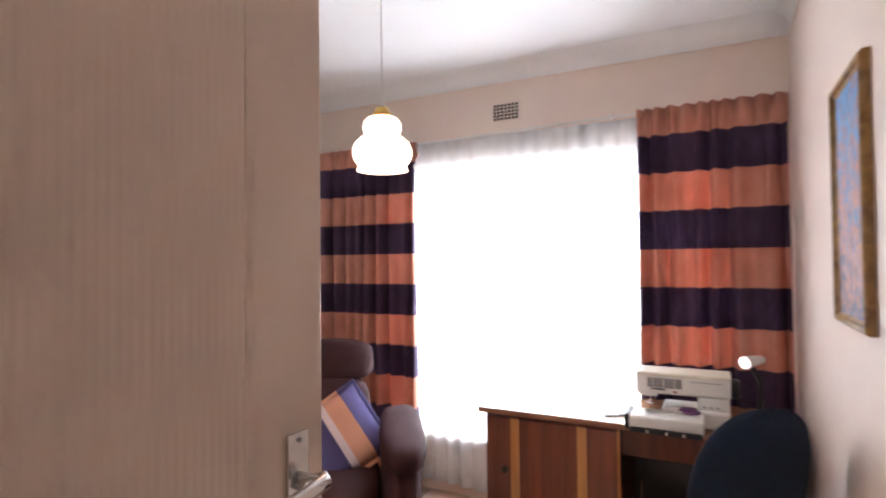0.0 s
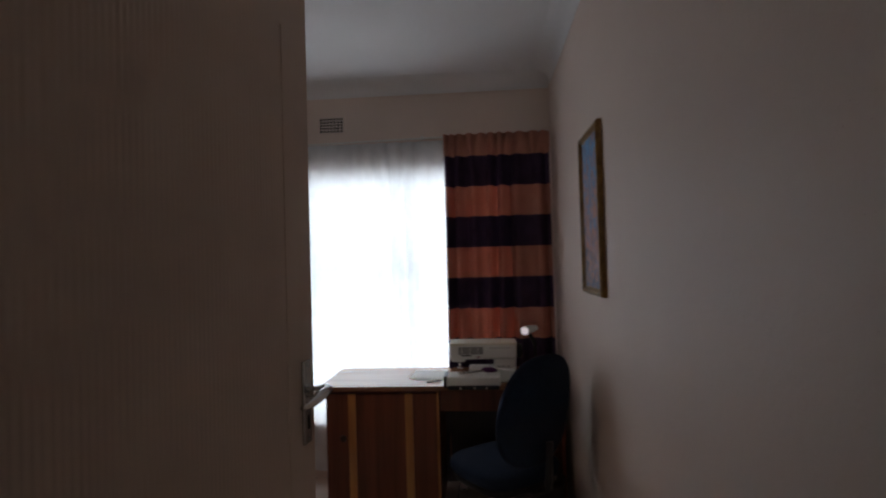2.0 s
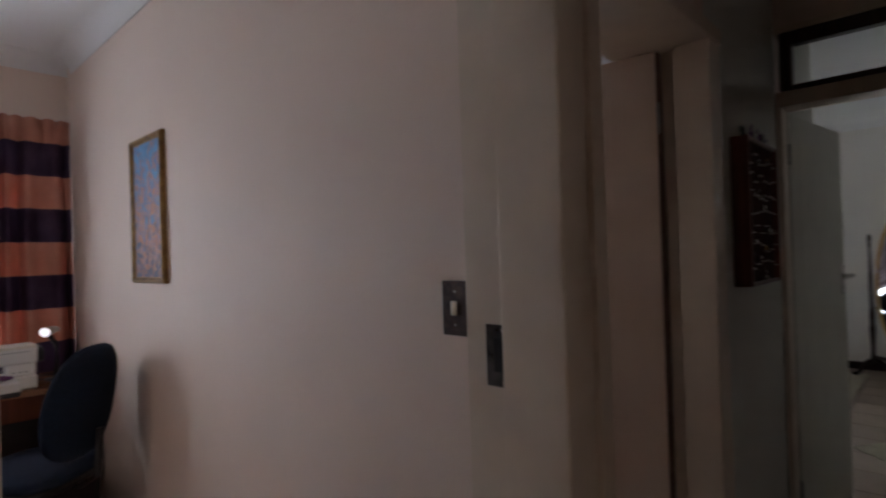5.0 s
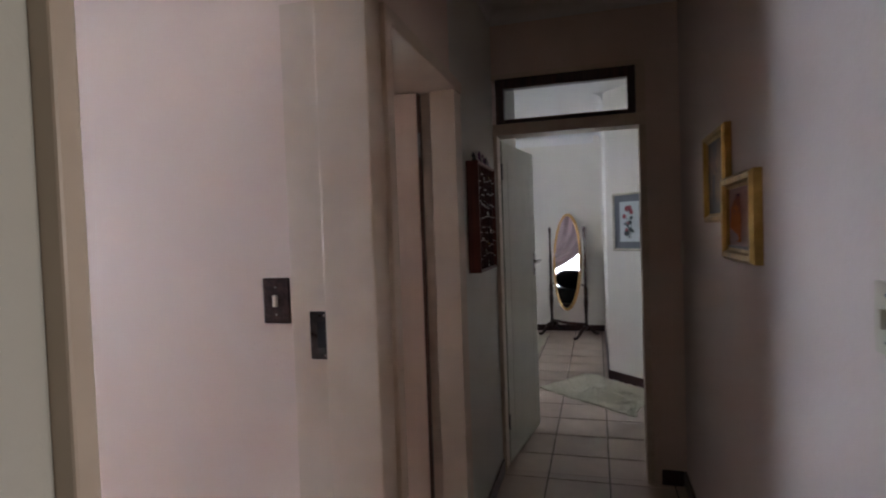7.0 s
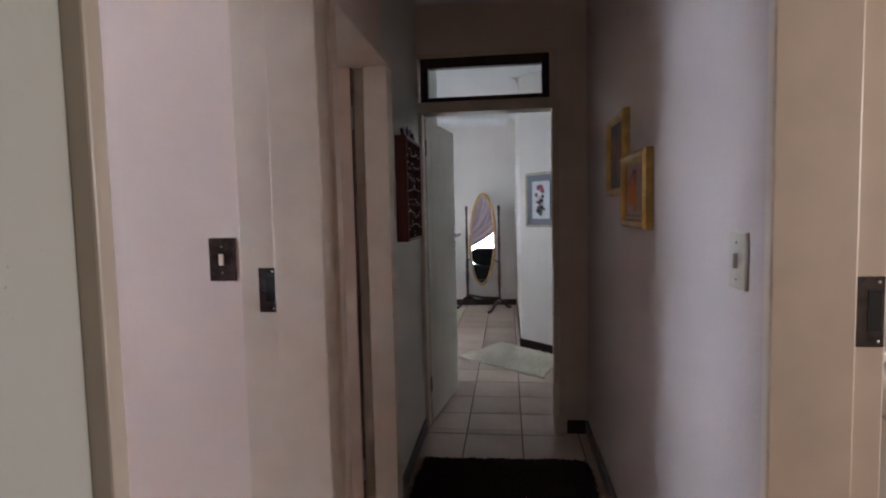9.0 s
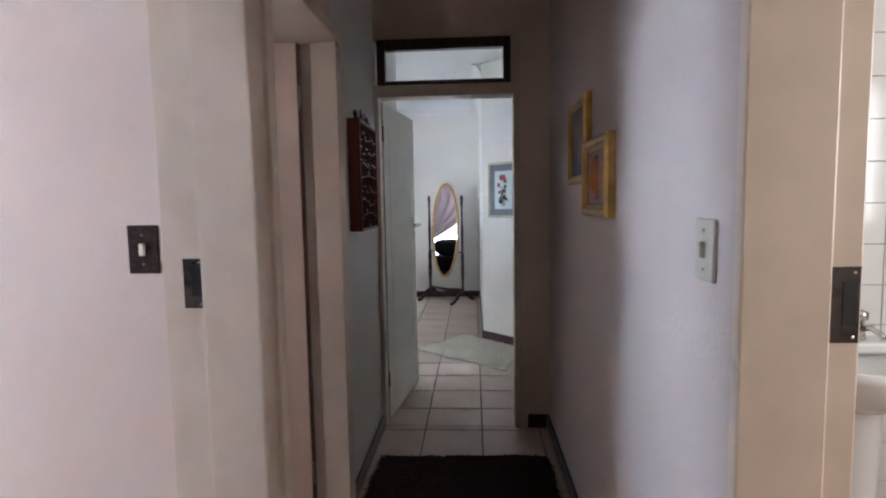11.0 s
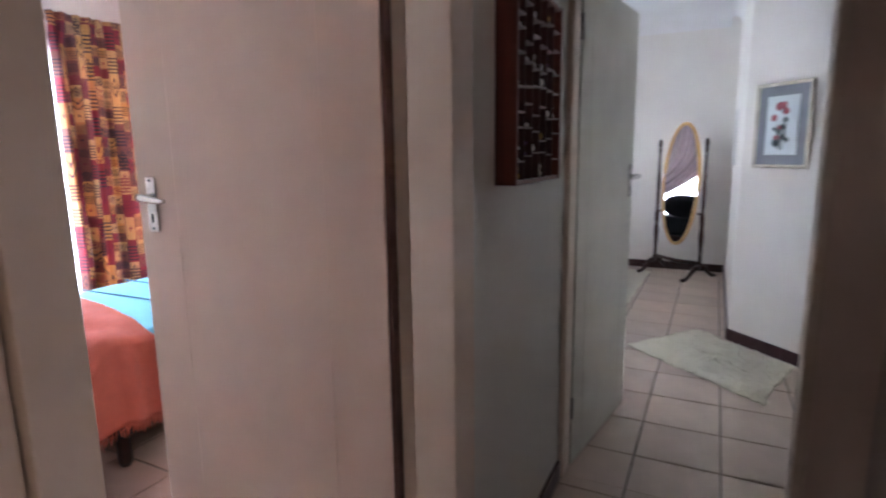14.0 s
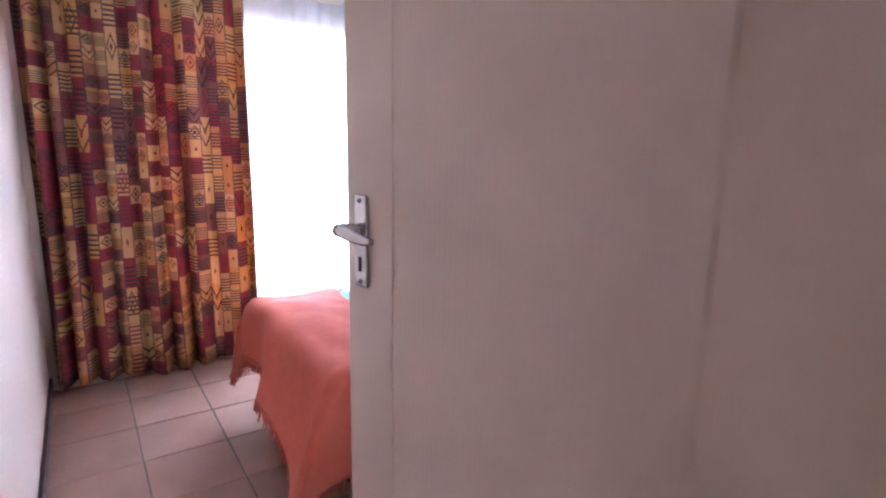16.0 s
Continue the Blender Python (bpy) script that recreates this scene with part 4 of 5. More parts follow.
def sewing_machine():
    """Free-arm machine with an extension table that stands over the desk's edge."""
    z = 0.763
    r = thing("sewing_machine", None, None, "white electronic sewing machine with a lit work lamp", "sewing machine", m=pose(0, -0.05, 0))
    part("bed", block(-2.56, -2.38, -0.22, 0.05, z, z + 0.075, 0.012, 3), WHITE_PLASTIC, r)
    part("column", block(-2.54, -2.4, -0.075, 0.05, z + 0.07, z + 0.2, 0.012, 3), WHITE_PLASTIC, r)
    arm = part("arm", block(-2.55, -2.39, -0.325, 0.055, z + 0.13, z + 0.218, 0.012, 3), WHITE_PLASTIC, r)
    part("arm_cap", block(-2.552, -2.388, -0.327, 0.057, z + 0.208, z + 0.226, 0.009, 2), IVORY, arm)
    part("stitch_panel", block(-2.3905, -2.387, -0.275, -0.135, z + 0.16, z + 0.202, 0.001, 1), GREY_PLASTIC, arm, "grey stitch chart panel")
    for i in range(9):
        part("stitch_bar", block(-2.3875, -2.3862, -0.27 + i * 0.015, -0.267 + i * 0.015, z + 0.163, z + 0.199), IVORY if i % 3 == 1 else STEEL, arm)
    part("brand_bar", block(-2.3905, -2.3885, -0.26, -0.2, z + 0.15, z + 0.156), BLACK_PLASTIC, arm)
    part("slider", block(-2.392, -2.384, -0.17, -0.155, z + 0.142, z + 0.149, 0.002, 1), RED, arm)
    part("text_bar", block(-2.3905, -2.3888, -0.1, 0.02, z + 0.193, z + 0.196), GREY_PLASTIC, arm)
    part("needle_head", block(-2.52, -2.42, -0.32, -0.235, z + 0.11, z + 0.15, 0.012, 2), WHITE_PLASTIC, r)
    part("needle_bar", tube([(-2.46, -0.27, z + 0.12), (-2.46, -0.27, z + 0.075)], 0.004, 8), CHROME, r)
    part("presser_foot", block(-2.475, -2.43, -0.285, -0.255, z + 0.074, z + 0.08, 0.001, 1), CHROME, r)
    part("hand_wheel", tube([(-2.47, 0.055, z + 0.165), (-2.47, 0.062, z + 0.165), (-2.47, 0.085, z + 0.165), (-2.47, 0.09, z + 0.165)], [0.034, 0.042, 0.042, 0.036], 20), BLACK_PLASTIC, r, "black hand wheel", smooth=True)
    part("extension_table", block(-2.38, -2.225, -0.335, -0.045, z + 0.012, z + 0.068, 0.01, 3), WHITE_PLASTIC, r)
    part("table_end", block(-2.37, -2.23, -0.352, -0.333, z + 0.008, z + 0.072, 0.005, 2), BLACK_PLASTIC, r)
    dr = part("accessory_rail", block(-2.226, -2.213, -0.33, -0.05, z + 0.002, z + 0.024, 0.003, 1), BLACK_PLASTIC, r)
    for y in (-0.26, -0.185, -0.12):
        part("clip", block(-2.2135, -2.209, y - 0.006, y + 0.006, z + 0.006, z + 0.018, 0.001, 1), CHROME, dr)
    for i in range(3):
        part("button", block(-2.3995, -2.396, -0.055 + 0.026 * i, -0.04 + 0.026 * i, z + 0.088, z + 0.094, 0.001, 1), GREY_PLASTIC, r)
    return r


sewing_machine()
_s = thing("scissors", None, None, "steel scissors with dark purple handles on the machine", "scissors", m=pose(-2.335, -0.19, 0.836, 0, 0, 20))
part("blade", block(-0.006, 0.006, -0.14, 0.0, 0, 0.004, 0.001, 1), CHROME, _s, m=pose(0, 0, 0, 0, 0, 4))
part("blade", block(-0.006, 0.006, -0.14, 0.0, 0.0045, 0.0085, 0.001, 1), CHROME, _s, m=pose(0, 0, 0, 0, 0, -4))
for _x in (-0.022, 0.022):
    part("grip", tube([(_x + 0.018 * math.cos(a), 0.04 + 0.032 * math.sin(a), 0.008) for a in [k * math.pi / 6 for k in range(12)]], 0.0065, 8, closed=True), PURPLE, _s, smooth=True)

_s = thing("work_lamp", None, None, "small clip lamp with a white lens, switched on", "lamp", m=pose(-2.56, 0.11, 0.752))
part("base", lathe([(0.05, 0), (0.052, 0.006), (0.045, 0.018), (0.015, 0.024)], 20), BLACK_PLASTIC, _s, smooth=True)
part("neck", tube([(0, 0, 0.02), (0.0, 0.012, 0.11), (-0.005, 0.01, 0.2), (0.0, -0.02, 0.26)], 0.012, 10), BLACK_PLASTIC, _s, smooth=True)
_hd = part("head", tube([(-0.06, 0.025, 0.285), (-0.03, 0.0, 0.285), (0.025, -0.042, 0.282), (0.034, -0.048, 0.281)], [0.016, 0.022, 0.027, 0.028], 18), WHITE_PLASTIC, _s, smooth=True)
_em = mat("lit_lens", (0.8, 0.85, 0.9), 0.2)
_em.node_tree.nodes["Principled BSDF"].inputs["Emission Color"].default_value = (0.85, 0.95, 1, 1)
_em.node_tree.nodes["Principled BSDF"].inputs["Emission Strength"].default_value = 2.5
part("lens", tube([(0.035, -0.0485, 0.281), (0.039, -0.051, 0.2805)], [0.025, 0.021], 18), _em, _hd, "glowing white lens")
_s = thing("thread_box", None, None, "small yellow and white box of sewing odds", "box", m=pose(-2.47, 0.16, 0.762, 0, 0, 12))
part("body", block(-0.04, 0.04, -0.03, 0.03, 0, 0.04, 0.004), PAPER, _s)
part("lid", block(-0.042, 0.042, -0.032, 0.032, 0.04, 0.052, 0.004), mat("yellow_card", (0.6, 0.42, 0.12), 0.6), _s, "yellow lid")
_s = thing("sewing_pattern", None, None, "flat sheets of sewing paper on the desk", "paper", m=pose(-2.6, -0.5, 0.7625, 0, 0, 8))
part("sheet", block(-0.14, 0.12, -0.1, 0.1, 0, 0.0012), PAPER, _s)
part("sheet", block(-0.11, 0.1, -0.12, 0.06, 0.0014, 0.0024), PAPER, _s, m=pose(0, 0, 0, 0, 0, -14))
_s = thing("seam_ripper", None, None, "thin dark tool lying on the desk", "tool", m=pose(-2.42, -0.47, 0.767, 0, 0, 30))
part("shaft", tube([(0, -0.05, 0), (0, 0.05, 0)], 0.004, 8), BLACK_PLASTIC, _s)


def puff(w, d, h, seg=10, n=3.0, bm=None, wrinkle=0.0, seed=0.0):
    """Upholstered pad: a rounded box w x d x h centred on the origin."""
    bm = bm or bmesh.new()
    bmesh.ops.create_cube(bm, size=2.0)
    bmesh.ops.subdivide_edges(bm, edges=bm.edges[:], cuts=seg, use_grid_fill=True)
    for v in bm.verts:
        c = v.co
        k = (abs(c.x) ** n + abs(c.y) ** n + abs(c.z) ** n) ** (1 / n)
        p = c / k
        w2 = 1 + wrinkle * noise.noise(Vector((c.x * 2 + seed, c.y * 2, c.z * 2)))
        v.co = Vector((p.x * w / 2 * w2, p.y * d / 2 * w2, p.z * h / 2 * w2))
    return bm


def office_chair(m):
    """Task chair: contoured back on a stem, seat pad, gas column, five-spoke base on castors. Faces -y."""
    r = thing("office_chair", None, None, "navy blue upholstered swivel office chair", "chair", m=m)
    part("seat", puff(0.46, 0.45, 0.1, 8, 3.5), CHAIR_CLOTH, r, smooth=True, m=pose(0, 0, 0.475))
    part("seat_shell", puff(0.42, 0.41, 0.06, 5, 4), BLACK_PLASTIC, r, smooth=True, m=pose(0, 0, 0.425))
    bm = puff(0.42, 0.085, 0.52, 10, 2.7)
    for v in bm.verts:
        t = (v.co.z + 0.26) / 0.52
        v.co.x *= 1.0 - 0.3 * max(0, t - 0.45) ** 1.3
        v.co.y += 0.10 * (v.co.x / 0.2) ** 2 * -0.35 + 0.05 * t
    part("backrest", bm, CHAIR_CLOTH, r, smooth=True, m=pose(0, 0.235, 0.785, -6))
    part("back_stem", tube([(0, 0.05, 0.41), (0, 0.22, 0.4), (0, 0.3, 0.45), (0, 0.315, 0.66)], [0.02, 0.022, 0.022, 0.018], 10, flat=0.6), BLACK_PLASTIC, r, smooth=True)
    part("gas_column", lathe([(0.03, 0.1), (0.03, 0.26), (0.02, 0.262), (0.02, 0.4)], 16), BLACK_PLASTIC, r, smooth=True)
    for i in range(5):
        a = 2 * math.pi * i / 5 + 0.3
        c, s = math.cos(a), math.sin(a)
        part("spoke", tube([(0.02 * c, 0.02 * s, 0.11), (0.15 * c, 0.15 * s, 0.1), (0.29 * c, 0.29 * s, 0.075)], [0.022, 0.018, 0.014], 8), BLACK_PLASTIC, r, smooth=True)
        part("castor", tube([(0.29 * c - 0.02 * s, 0.29 * s + 0.02 * c, 0.028), (0.29 * c + 0.02 * s, 0.29 * s - 0.02 * c, 0.028)], 0.028, 12), BLACK_PLASTIC, r, smooth=True)
    part("tilt_lever", tube([(0.1, 0.0, 0.41), (0.24, -0.02, 0.4)], 0.006, 8), CHROME, r)
    return r


office_chair(pose(-1.95, -0.095, 0, 0, 0, -52))
_r = thing("waste_bin", lathe([(0.1, 0.0), (0.115, 0.01), (0.135, 0.3), (0.142, 0.305), (0.135, 0.31), (0.125, 0.3), (0.105, 0.02)], 28), BIN, "dark brown plastic waste bin by the wall", "bin", smooth=True, m=pose(-1.93, 0.14, 0))
_r.matrix_world = pose(-2.2, 0.09, 0)


def armchair():
    """Recliner: padded back in two rolls, fat arms with fronts, seat cushion. Faces +x."""
    r = thing("armchair", None, None, "dark brown upholstered recliner armchair", "armchair", m=pose(-2.0, -1.93, 0, 0, 0, 34))
    part("base", block(-0.36, 0.34, -0.44, 0.44, 0.03, 0.3, 0.03, 3), ARMCHAIR_CLOTH, r)
    part("seat", puff(0.72, 0.72, 0.2, 8, 4, wrinkle=0.02), ARMCHAIR_CLOTH, r, smooth=True, m=pose(0.06, 0, 0.37))
    part("lower_back", puff(0.24, 0.62, 0.42, 8, 3.6, wrinkle=0.03), ARMCHAIR_CLOTH, r, smooth=True, m=pose(-0.26, 0, 0.65, 0, -10))
    part("head_roll", puff(0.25, 0.62, 0.25, 8, 3.4, wrinkle=0.03, seed=3), ARMCHAIR_CLOTH, r, smooth=True, m=pose(-0.32, 0.02, 0.925, 0, -8))
    for s in (-1, 1):
        a = part("arm", puff(0.72, 0.2, 0.56, 9, 3.2, wrinkle=0.025, seed=s), ARMCHAIR_CLOTH, r, smooth=True, m=pose(0.03, s * 0.465, 0.36))
        part("arm_pad", puff(0.66, 0.23, 0.16, 8, 3, wrinkle=0.04, seed=s + 5), ARMCHAIR_CLOTH, a, smooth=True, m=pose(0.05, s * 0.01, 0.24, 0, 6))
    for x, y in ((-0.3, -0.3), (-0.3, 0.3), (0.28, -0.3), (0.28, 0.3)):
        part("foot", lathe([(0.02, 0), (0.026, 0.03)], 12, cx=x, cy=y), DARKWOOD, r)
    return r


armchair()


def cushion_mat():
    m, nt, setc = cloth_base("banded_cushion", 0.8, 0.02)
    tc = nt.nodes.new("ShaderNodeTexCoord")
    sp = nt.nodes.new("ShaderNodeSeparateXYZ")
    nt.links.new(tc.outputs["Object"], sp.inputs[0])
    ph = math_node(nt, "FRACT", math_node(nt, "DIVIDE", math_node(nt, "ADD", sp.outputs[0], 2.05), 0.27))
    setc(mix_color(nt, math_node(nt, "LESS_THAN", ph, 0.5), mix_color(nt, math_node(nt, "LESS_THAN", ph, 0.64), (0.66, 0.32, 0.22), (0.72, 0.6, 0.62)), (0.09, 0.08, 0.2)))
    return m


_bm = bmesh.new()
_N = 14
_g = {}
for _s in (1, -1):
    for _i in range(_N + 1):
        for _j in range(_N + 1):
            _u, _v = 2 * _i / _N - 1, 2 * _j / _N - 1
            if _s < 0 and (abs(_u) == 1 or abs(_v) == 1):
                _g[_s, _i, _j] = _g[1, _i, _j]
                continue
            _t = max(0, (1 - _u ** 4) * (1 - _v ** 4)) ** 0.6
            _w = 0.012 * noise.noise(Vector((_u * 3, _v * 3, _s)))
            _g[_s, _i, _j] = _bm.verts.new((0.21 * _u * (1 - 0.06 * (1 - _v * _v)), 0.21 * _v * (1 - 0.06 * (1 - _u * _u)), _s * (0.075 * _t + _w * _t)))
    for _i in range(_N):
        for _j in range(_N):
            _f = [_g[_s, _i, _j], _g[_s, _i + 1, _j], _g[_s, _i + 1, _j + 1], _g[_s, _i, _j + 1]]
            _bm.faces.new(_f if _s > 0 else _f[::-1])
_c = thing("scatter_cushion", _bm, cushion_mat(), "peach and indigo banded scatter cushion on the armchair", "cushion", smooth=True, m=pose(-2.085, -1.80, 0.585, 60, 0, 120) @ pose(0, 0, 0, 0, 0, 35))
part("flange", tube([(0.215 * a, 0.215 * b, 0) for a, b in ((-1, -1), (0, -0.95), (1, -1), (0.95, 0), (1, 1), (0, 0.95), (-1, 1), (-0.95, 0))], 0.012, 6, closed=True, flat=0.3), _c.data.materials[0], _c, "flat sewn edge")

# pendant lamp
_l = thing("pendant_lamp", None, None, "opal glass pendant lamp on a thin cord, lit", "pendant lamp", m=pose(-1.5, -1.138, 0.012))
part("ceiling_rose", lathe([(0.045, 2.698), (0.045, 2.684), (0.02, 2.665), (0.006, 2.66)], 20), WHITE_PLASTIC, _l, smooth=True)
part("cord", tube([(0, 0, 2.665), (0.001, 0.001, 2.3), (0, 0, 2.06)], 0.0032, 8), WHITE_PLASTIC, _l)
part("lamp_holder", lathe([(0.008, 2.085), (0.012, 2.08), (0.013, 2.055), (0.012, 2.05)], 16), WHITE_PLASTIC, _l, smooth=True)
part("cap", lathe([(0.012, 2.058), (0.024, 2.05), (0.034, 2.03), (0.036, 2.018), (0.03, 2.016)], 24), BRASS, _l, "brass gallery cap", smooth=True)
_sp = [(0.034, 2.018), (0.055, 2.012), (0.069, 1.995), (0.072, 1.975), (0.066, 1.955), (0.063, 1.948), (0.08, 1.938), (0.1, 1.92), (0.11, 1.895), (0.109, 1.872), (0.1, 1.85), (0.088, 1.836), (0.092, 1.826), (0.096, 1.818), (0.092, 1.818), (0.084, 1.836), (0.096, 1.85), (0.105, 1.872), (0.106, 1.895), (0.096, 1.918), (0.076, 1.934), (0.059, 1.948), (0.068, 1.975), (0.05, 2.008), (0.033, 2.014)]
_bm = bmesh.new()
_rings = [[_bm.verts.new((r * math.cos(2 * math.pi * i / 32), r * math.sin(2 * math.pi * i / 32), z)) for i in range(32)] for r, z in _sp]
for _a, _b in zip(_rings, _rings[1:]):
    for _i in range(32):
        _bm.faces.new((_a[_i], _a[(_i + 1) % 32], _b[(_i + 1) % 32], _b[_i]))
bmesh.ops.recalc_face_normals(_bm, faces=_bm.faces[:])
part("shade", _bm, OPAL, _l, "glowing opal glass shade", smooth=True)
_pl = new("pendant_bulb", bpy.data.lights.new("pendant_bulb", "POINT"))
_pl.data.energy, _pl.data.color, _pl.data.shadow_soft_size = 9, (1.0, 0.8, 0.56), 0.04
_pl.location = (-1.5, -1.138, 1.892)

# ---------------------------------------------------------------- passage
# Pale ledges: the light their front edges catch is put into the colour.
LEDGE_LIT = mat("lit_ledge", (0.36, 0.27, 0.24), 0.45, vary=0.3, scale=30)


def curio_tray():
    """Printer's tray on the wall: a shallow mahogany box of small cells with trinkets on the ledges."""
    r = thing("curio_tray", None, None, "dark mahogany printer's tray filled with small trinkets", "wall shelf", m=pose(0.5815, 1.64, 1.25))
    W, Hh, D = 0.43, 0.52, 0.058
    part("back", block(0, 0.006, -W / 2, W / 2, 0, Hh), TRAYDARK, r)
    for q in ((-W / 2, -W / 2 + 0.014, 0, Hh), (W / 2 - 0.014, W / 2, 0, Hh)):
        part("side", block(0, D, q[0], q[1], q[2], q[3], 0.002, 1), REDWOOD, r)
    for z in (0, Hh - 0.012):
        part("rail", block(0, D - 0.002, -W / 2 + 0.014, W / 2 - 0.014, z, z + 0.012, 0.002, 1), REDWOOD, r)
    ys = [-W / 2 + 0.014 + (W - 0.028) * k / 6 for k in range(7)]
    rnd = random.Random(4)
    for k in range(1, 6):
        part("divider", block(0.006, D - 0.006, ys[k] - 0.0025, ys[k] + 0.0025, 0.012, Hh - 0.012), TRAYDARK, r)
    rows = [0.012 + (Hh - 0.024) * k / 8 for k in range(9)]
    for i in range(6):
        for j in range(8):
            if j:
                z = rows[j] + rnd.uniform(-0.02, 0.02)
                part("ledge", block(0.006, D - 0.004, ys[i] + 0.0025, ys[i + 1] - 0.0025, z - 0.002, z + 0.002), LEDGE_LIT, r)
            else:
                z = 0.012
            rows_z = z + 0.002
            if rnd.random() < 0.4:
                kind = rnd.randrange(4)
                c, y = D - 0.02, (ys[i] + ys[i + 1]) / 2 + rnd.uniform(-0.01, 0.01)
                mt = rnd.choice((PEWTER, IVORY, IVORY, BRASS, PURPLE))
                if kind == 0:
                    bm = lathe([(0.006, 0), (0.009, 0.006), (0.004, 0.014), (0.007, 0.02), (0.005, 0.027)], 8)
                elif kind == 1:
                    bm = puff(0.018, 0.024, 0.018, 2, 2.5)
                    bmesh.ops.translate(bm, verts=bm.verts[:], vec=(0, 0, 0.009))
                elif kind == 2:
                    bm = block(-0.007, 0.007, -0.014, 0.014, 0, 0.008, 0.002, 1)
                else:
                    bm = lathe([(0.008, 0), (0.008, 0.004), (0.003, 0.008), (0.003, 0.016), (0.009, 0.024), (0.008, 0.027)], 8)
                part("trinket", bm, mt, r, m=pose(c, y, rows_z) @ Matrix.Scale(1.35, 4))
    # little figures along the top
    for k in range(9):
        y = -W / 2 + 0.06 + k * 0.04
        bm = bmesh.new()
        lathe([(0.011, 0), (0.013, 0.008), (0.007, 0.02), (0.010, 0.03), (0.006, 0.042), (0.002, 0.046 + 0.008 * (k % 3))], 8, bm)
        part("figurine", bm, (BLACK_PLASTIC, PEWTER, PURPLE)[k % 3], r, m=pose(0.03, y, Hh, 0, 8 * (k % 3 - 1), 20 * k))
    return r


curio_tray()


def shag_rug(name, corners, height, blades, material, label, seed, wave=0.012, kind=""):
    """Long-pile rug: a thin backing and many leaning tufts with an uneven edge."""
    rnd = random.Random(seed)
    c = [Vector((*p, 0)) for p in corners]
    root = thing(name, None, None, label, "rug")
    bm = bmesh.new()
    n = 30

    def at(u, v):
        p = (c[0] * (1 - u) + c[1] * u) * (1 - v) + (c[3] * (1 - u) + c[2] * u) * v
        k = wave * (noise.noise(Vector((u * 7 + seed, v * 7, 0.5))) + 0.6 * noise.noise(Vector((u * 23, v * 23 + seed, 0.1))))
        return p + Vector((k, k * 0.7, 0))
    lo, hi = {}, {}
    for i in range(n + 1):
        for j in range(n + 1):
            p = at(i / n, j / n)
            hi[i, j] = bm.verts.new((p.x, p.y, height * 0.45 + 0.004 * noise.noise(Vector((p.x * 9, p.y * 9, 1)))))
            lo[i, j] = bm.verts.new((p.x, p.y, 0.001))
    for i in range(n):
        for j in range(n):
            bm.faces.new((hi[i, j], hi[i + 1, j], hi[i + 1, j + 1], hi[i, j + 1]))
            bm.faces.new((lo[i, j + 1], lo[i + 1, j + 1], lo[i + 1, j], lo[i, j]))
    for k in range(n):
        for a, b in (((k, 0), (k + 1, 0)), ((k + 1, n), (k, n)), ((0, k + 1), (0, k)), ((n, k), (n, k + 1))):
            bm.faces.new((lo[a], lo[b], hi[b], hi[a]))
    part("backing", bm, material, root)
    verts, faces = [], []
    for _ in range(blades):
        u, v = rnd.random(), rnd.random()
        if rnd.random() < 0.25:
            u, v = rnd.choice(((u, 0.0), (u, 1.0), (0.0, v), (1.0, v)))
        p = at(u, v)
        a, ln, w = rnd.uniform(0, 6.28), height * rnd.uniform(0.8, 1.6), height * 0.16
        d = Vector((math.cos(a), math.sin(a), 0))
        s = Vector((-d.y, d.x, 0)) * w
        base = p + Vector((0, 0, height * 0.35))
        mid = base + d * ln * 0.3 + Vector((0, 0, ln * 0.45))
        tip = base + d * ln * 0.95 + Vector((0, 0, ln * 0.3))
        i0 = len(verts)
        verts += [base - s, base + s, mid + s, mid - s, tip]
        faces += [(i0, i0 + 1, i0 + 2, i0 + 3), (i0 + 3, i0 + 2, i0 + 4)]
    me = bpy.data.meshes.new("shag")
    me.from_pydata([tuple(v) for v in verts], [], faces)
    me.materials.append(material)
    ob = new("shag", me)
    ob.parent = root
    ob["kind"] = "stuff"
    return root


shag_rug("shaggy_rug", [(0.65, 0.78), (1.53, 0.78), (1.51, 1.72), (0.66, 1.70)], 0.03, 16000, SHAG, "dark brown shaggy rug on the passage tiles", 3)
shag_rug("fleece_rug", [(1.39, 3.24), (1.61, 3.96), (1.03, 4.47), (0.62, 3.92)], 0.012, 2600, FLEECE, "cream fleece rug on the bedroom tiles", 5, 0.03)
shag_rug("fleece_rug", [(-0.6, 5.05), (0.47, 5.05), (0.5, 6.5), (-0.6, 6.7)], 0.012, 1500, FLEECE, "cream fleece rug beside the bed", 8, 0.03)

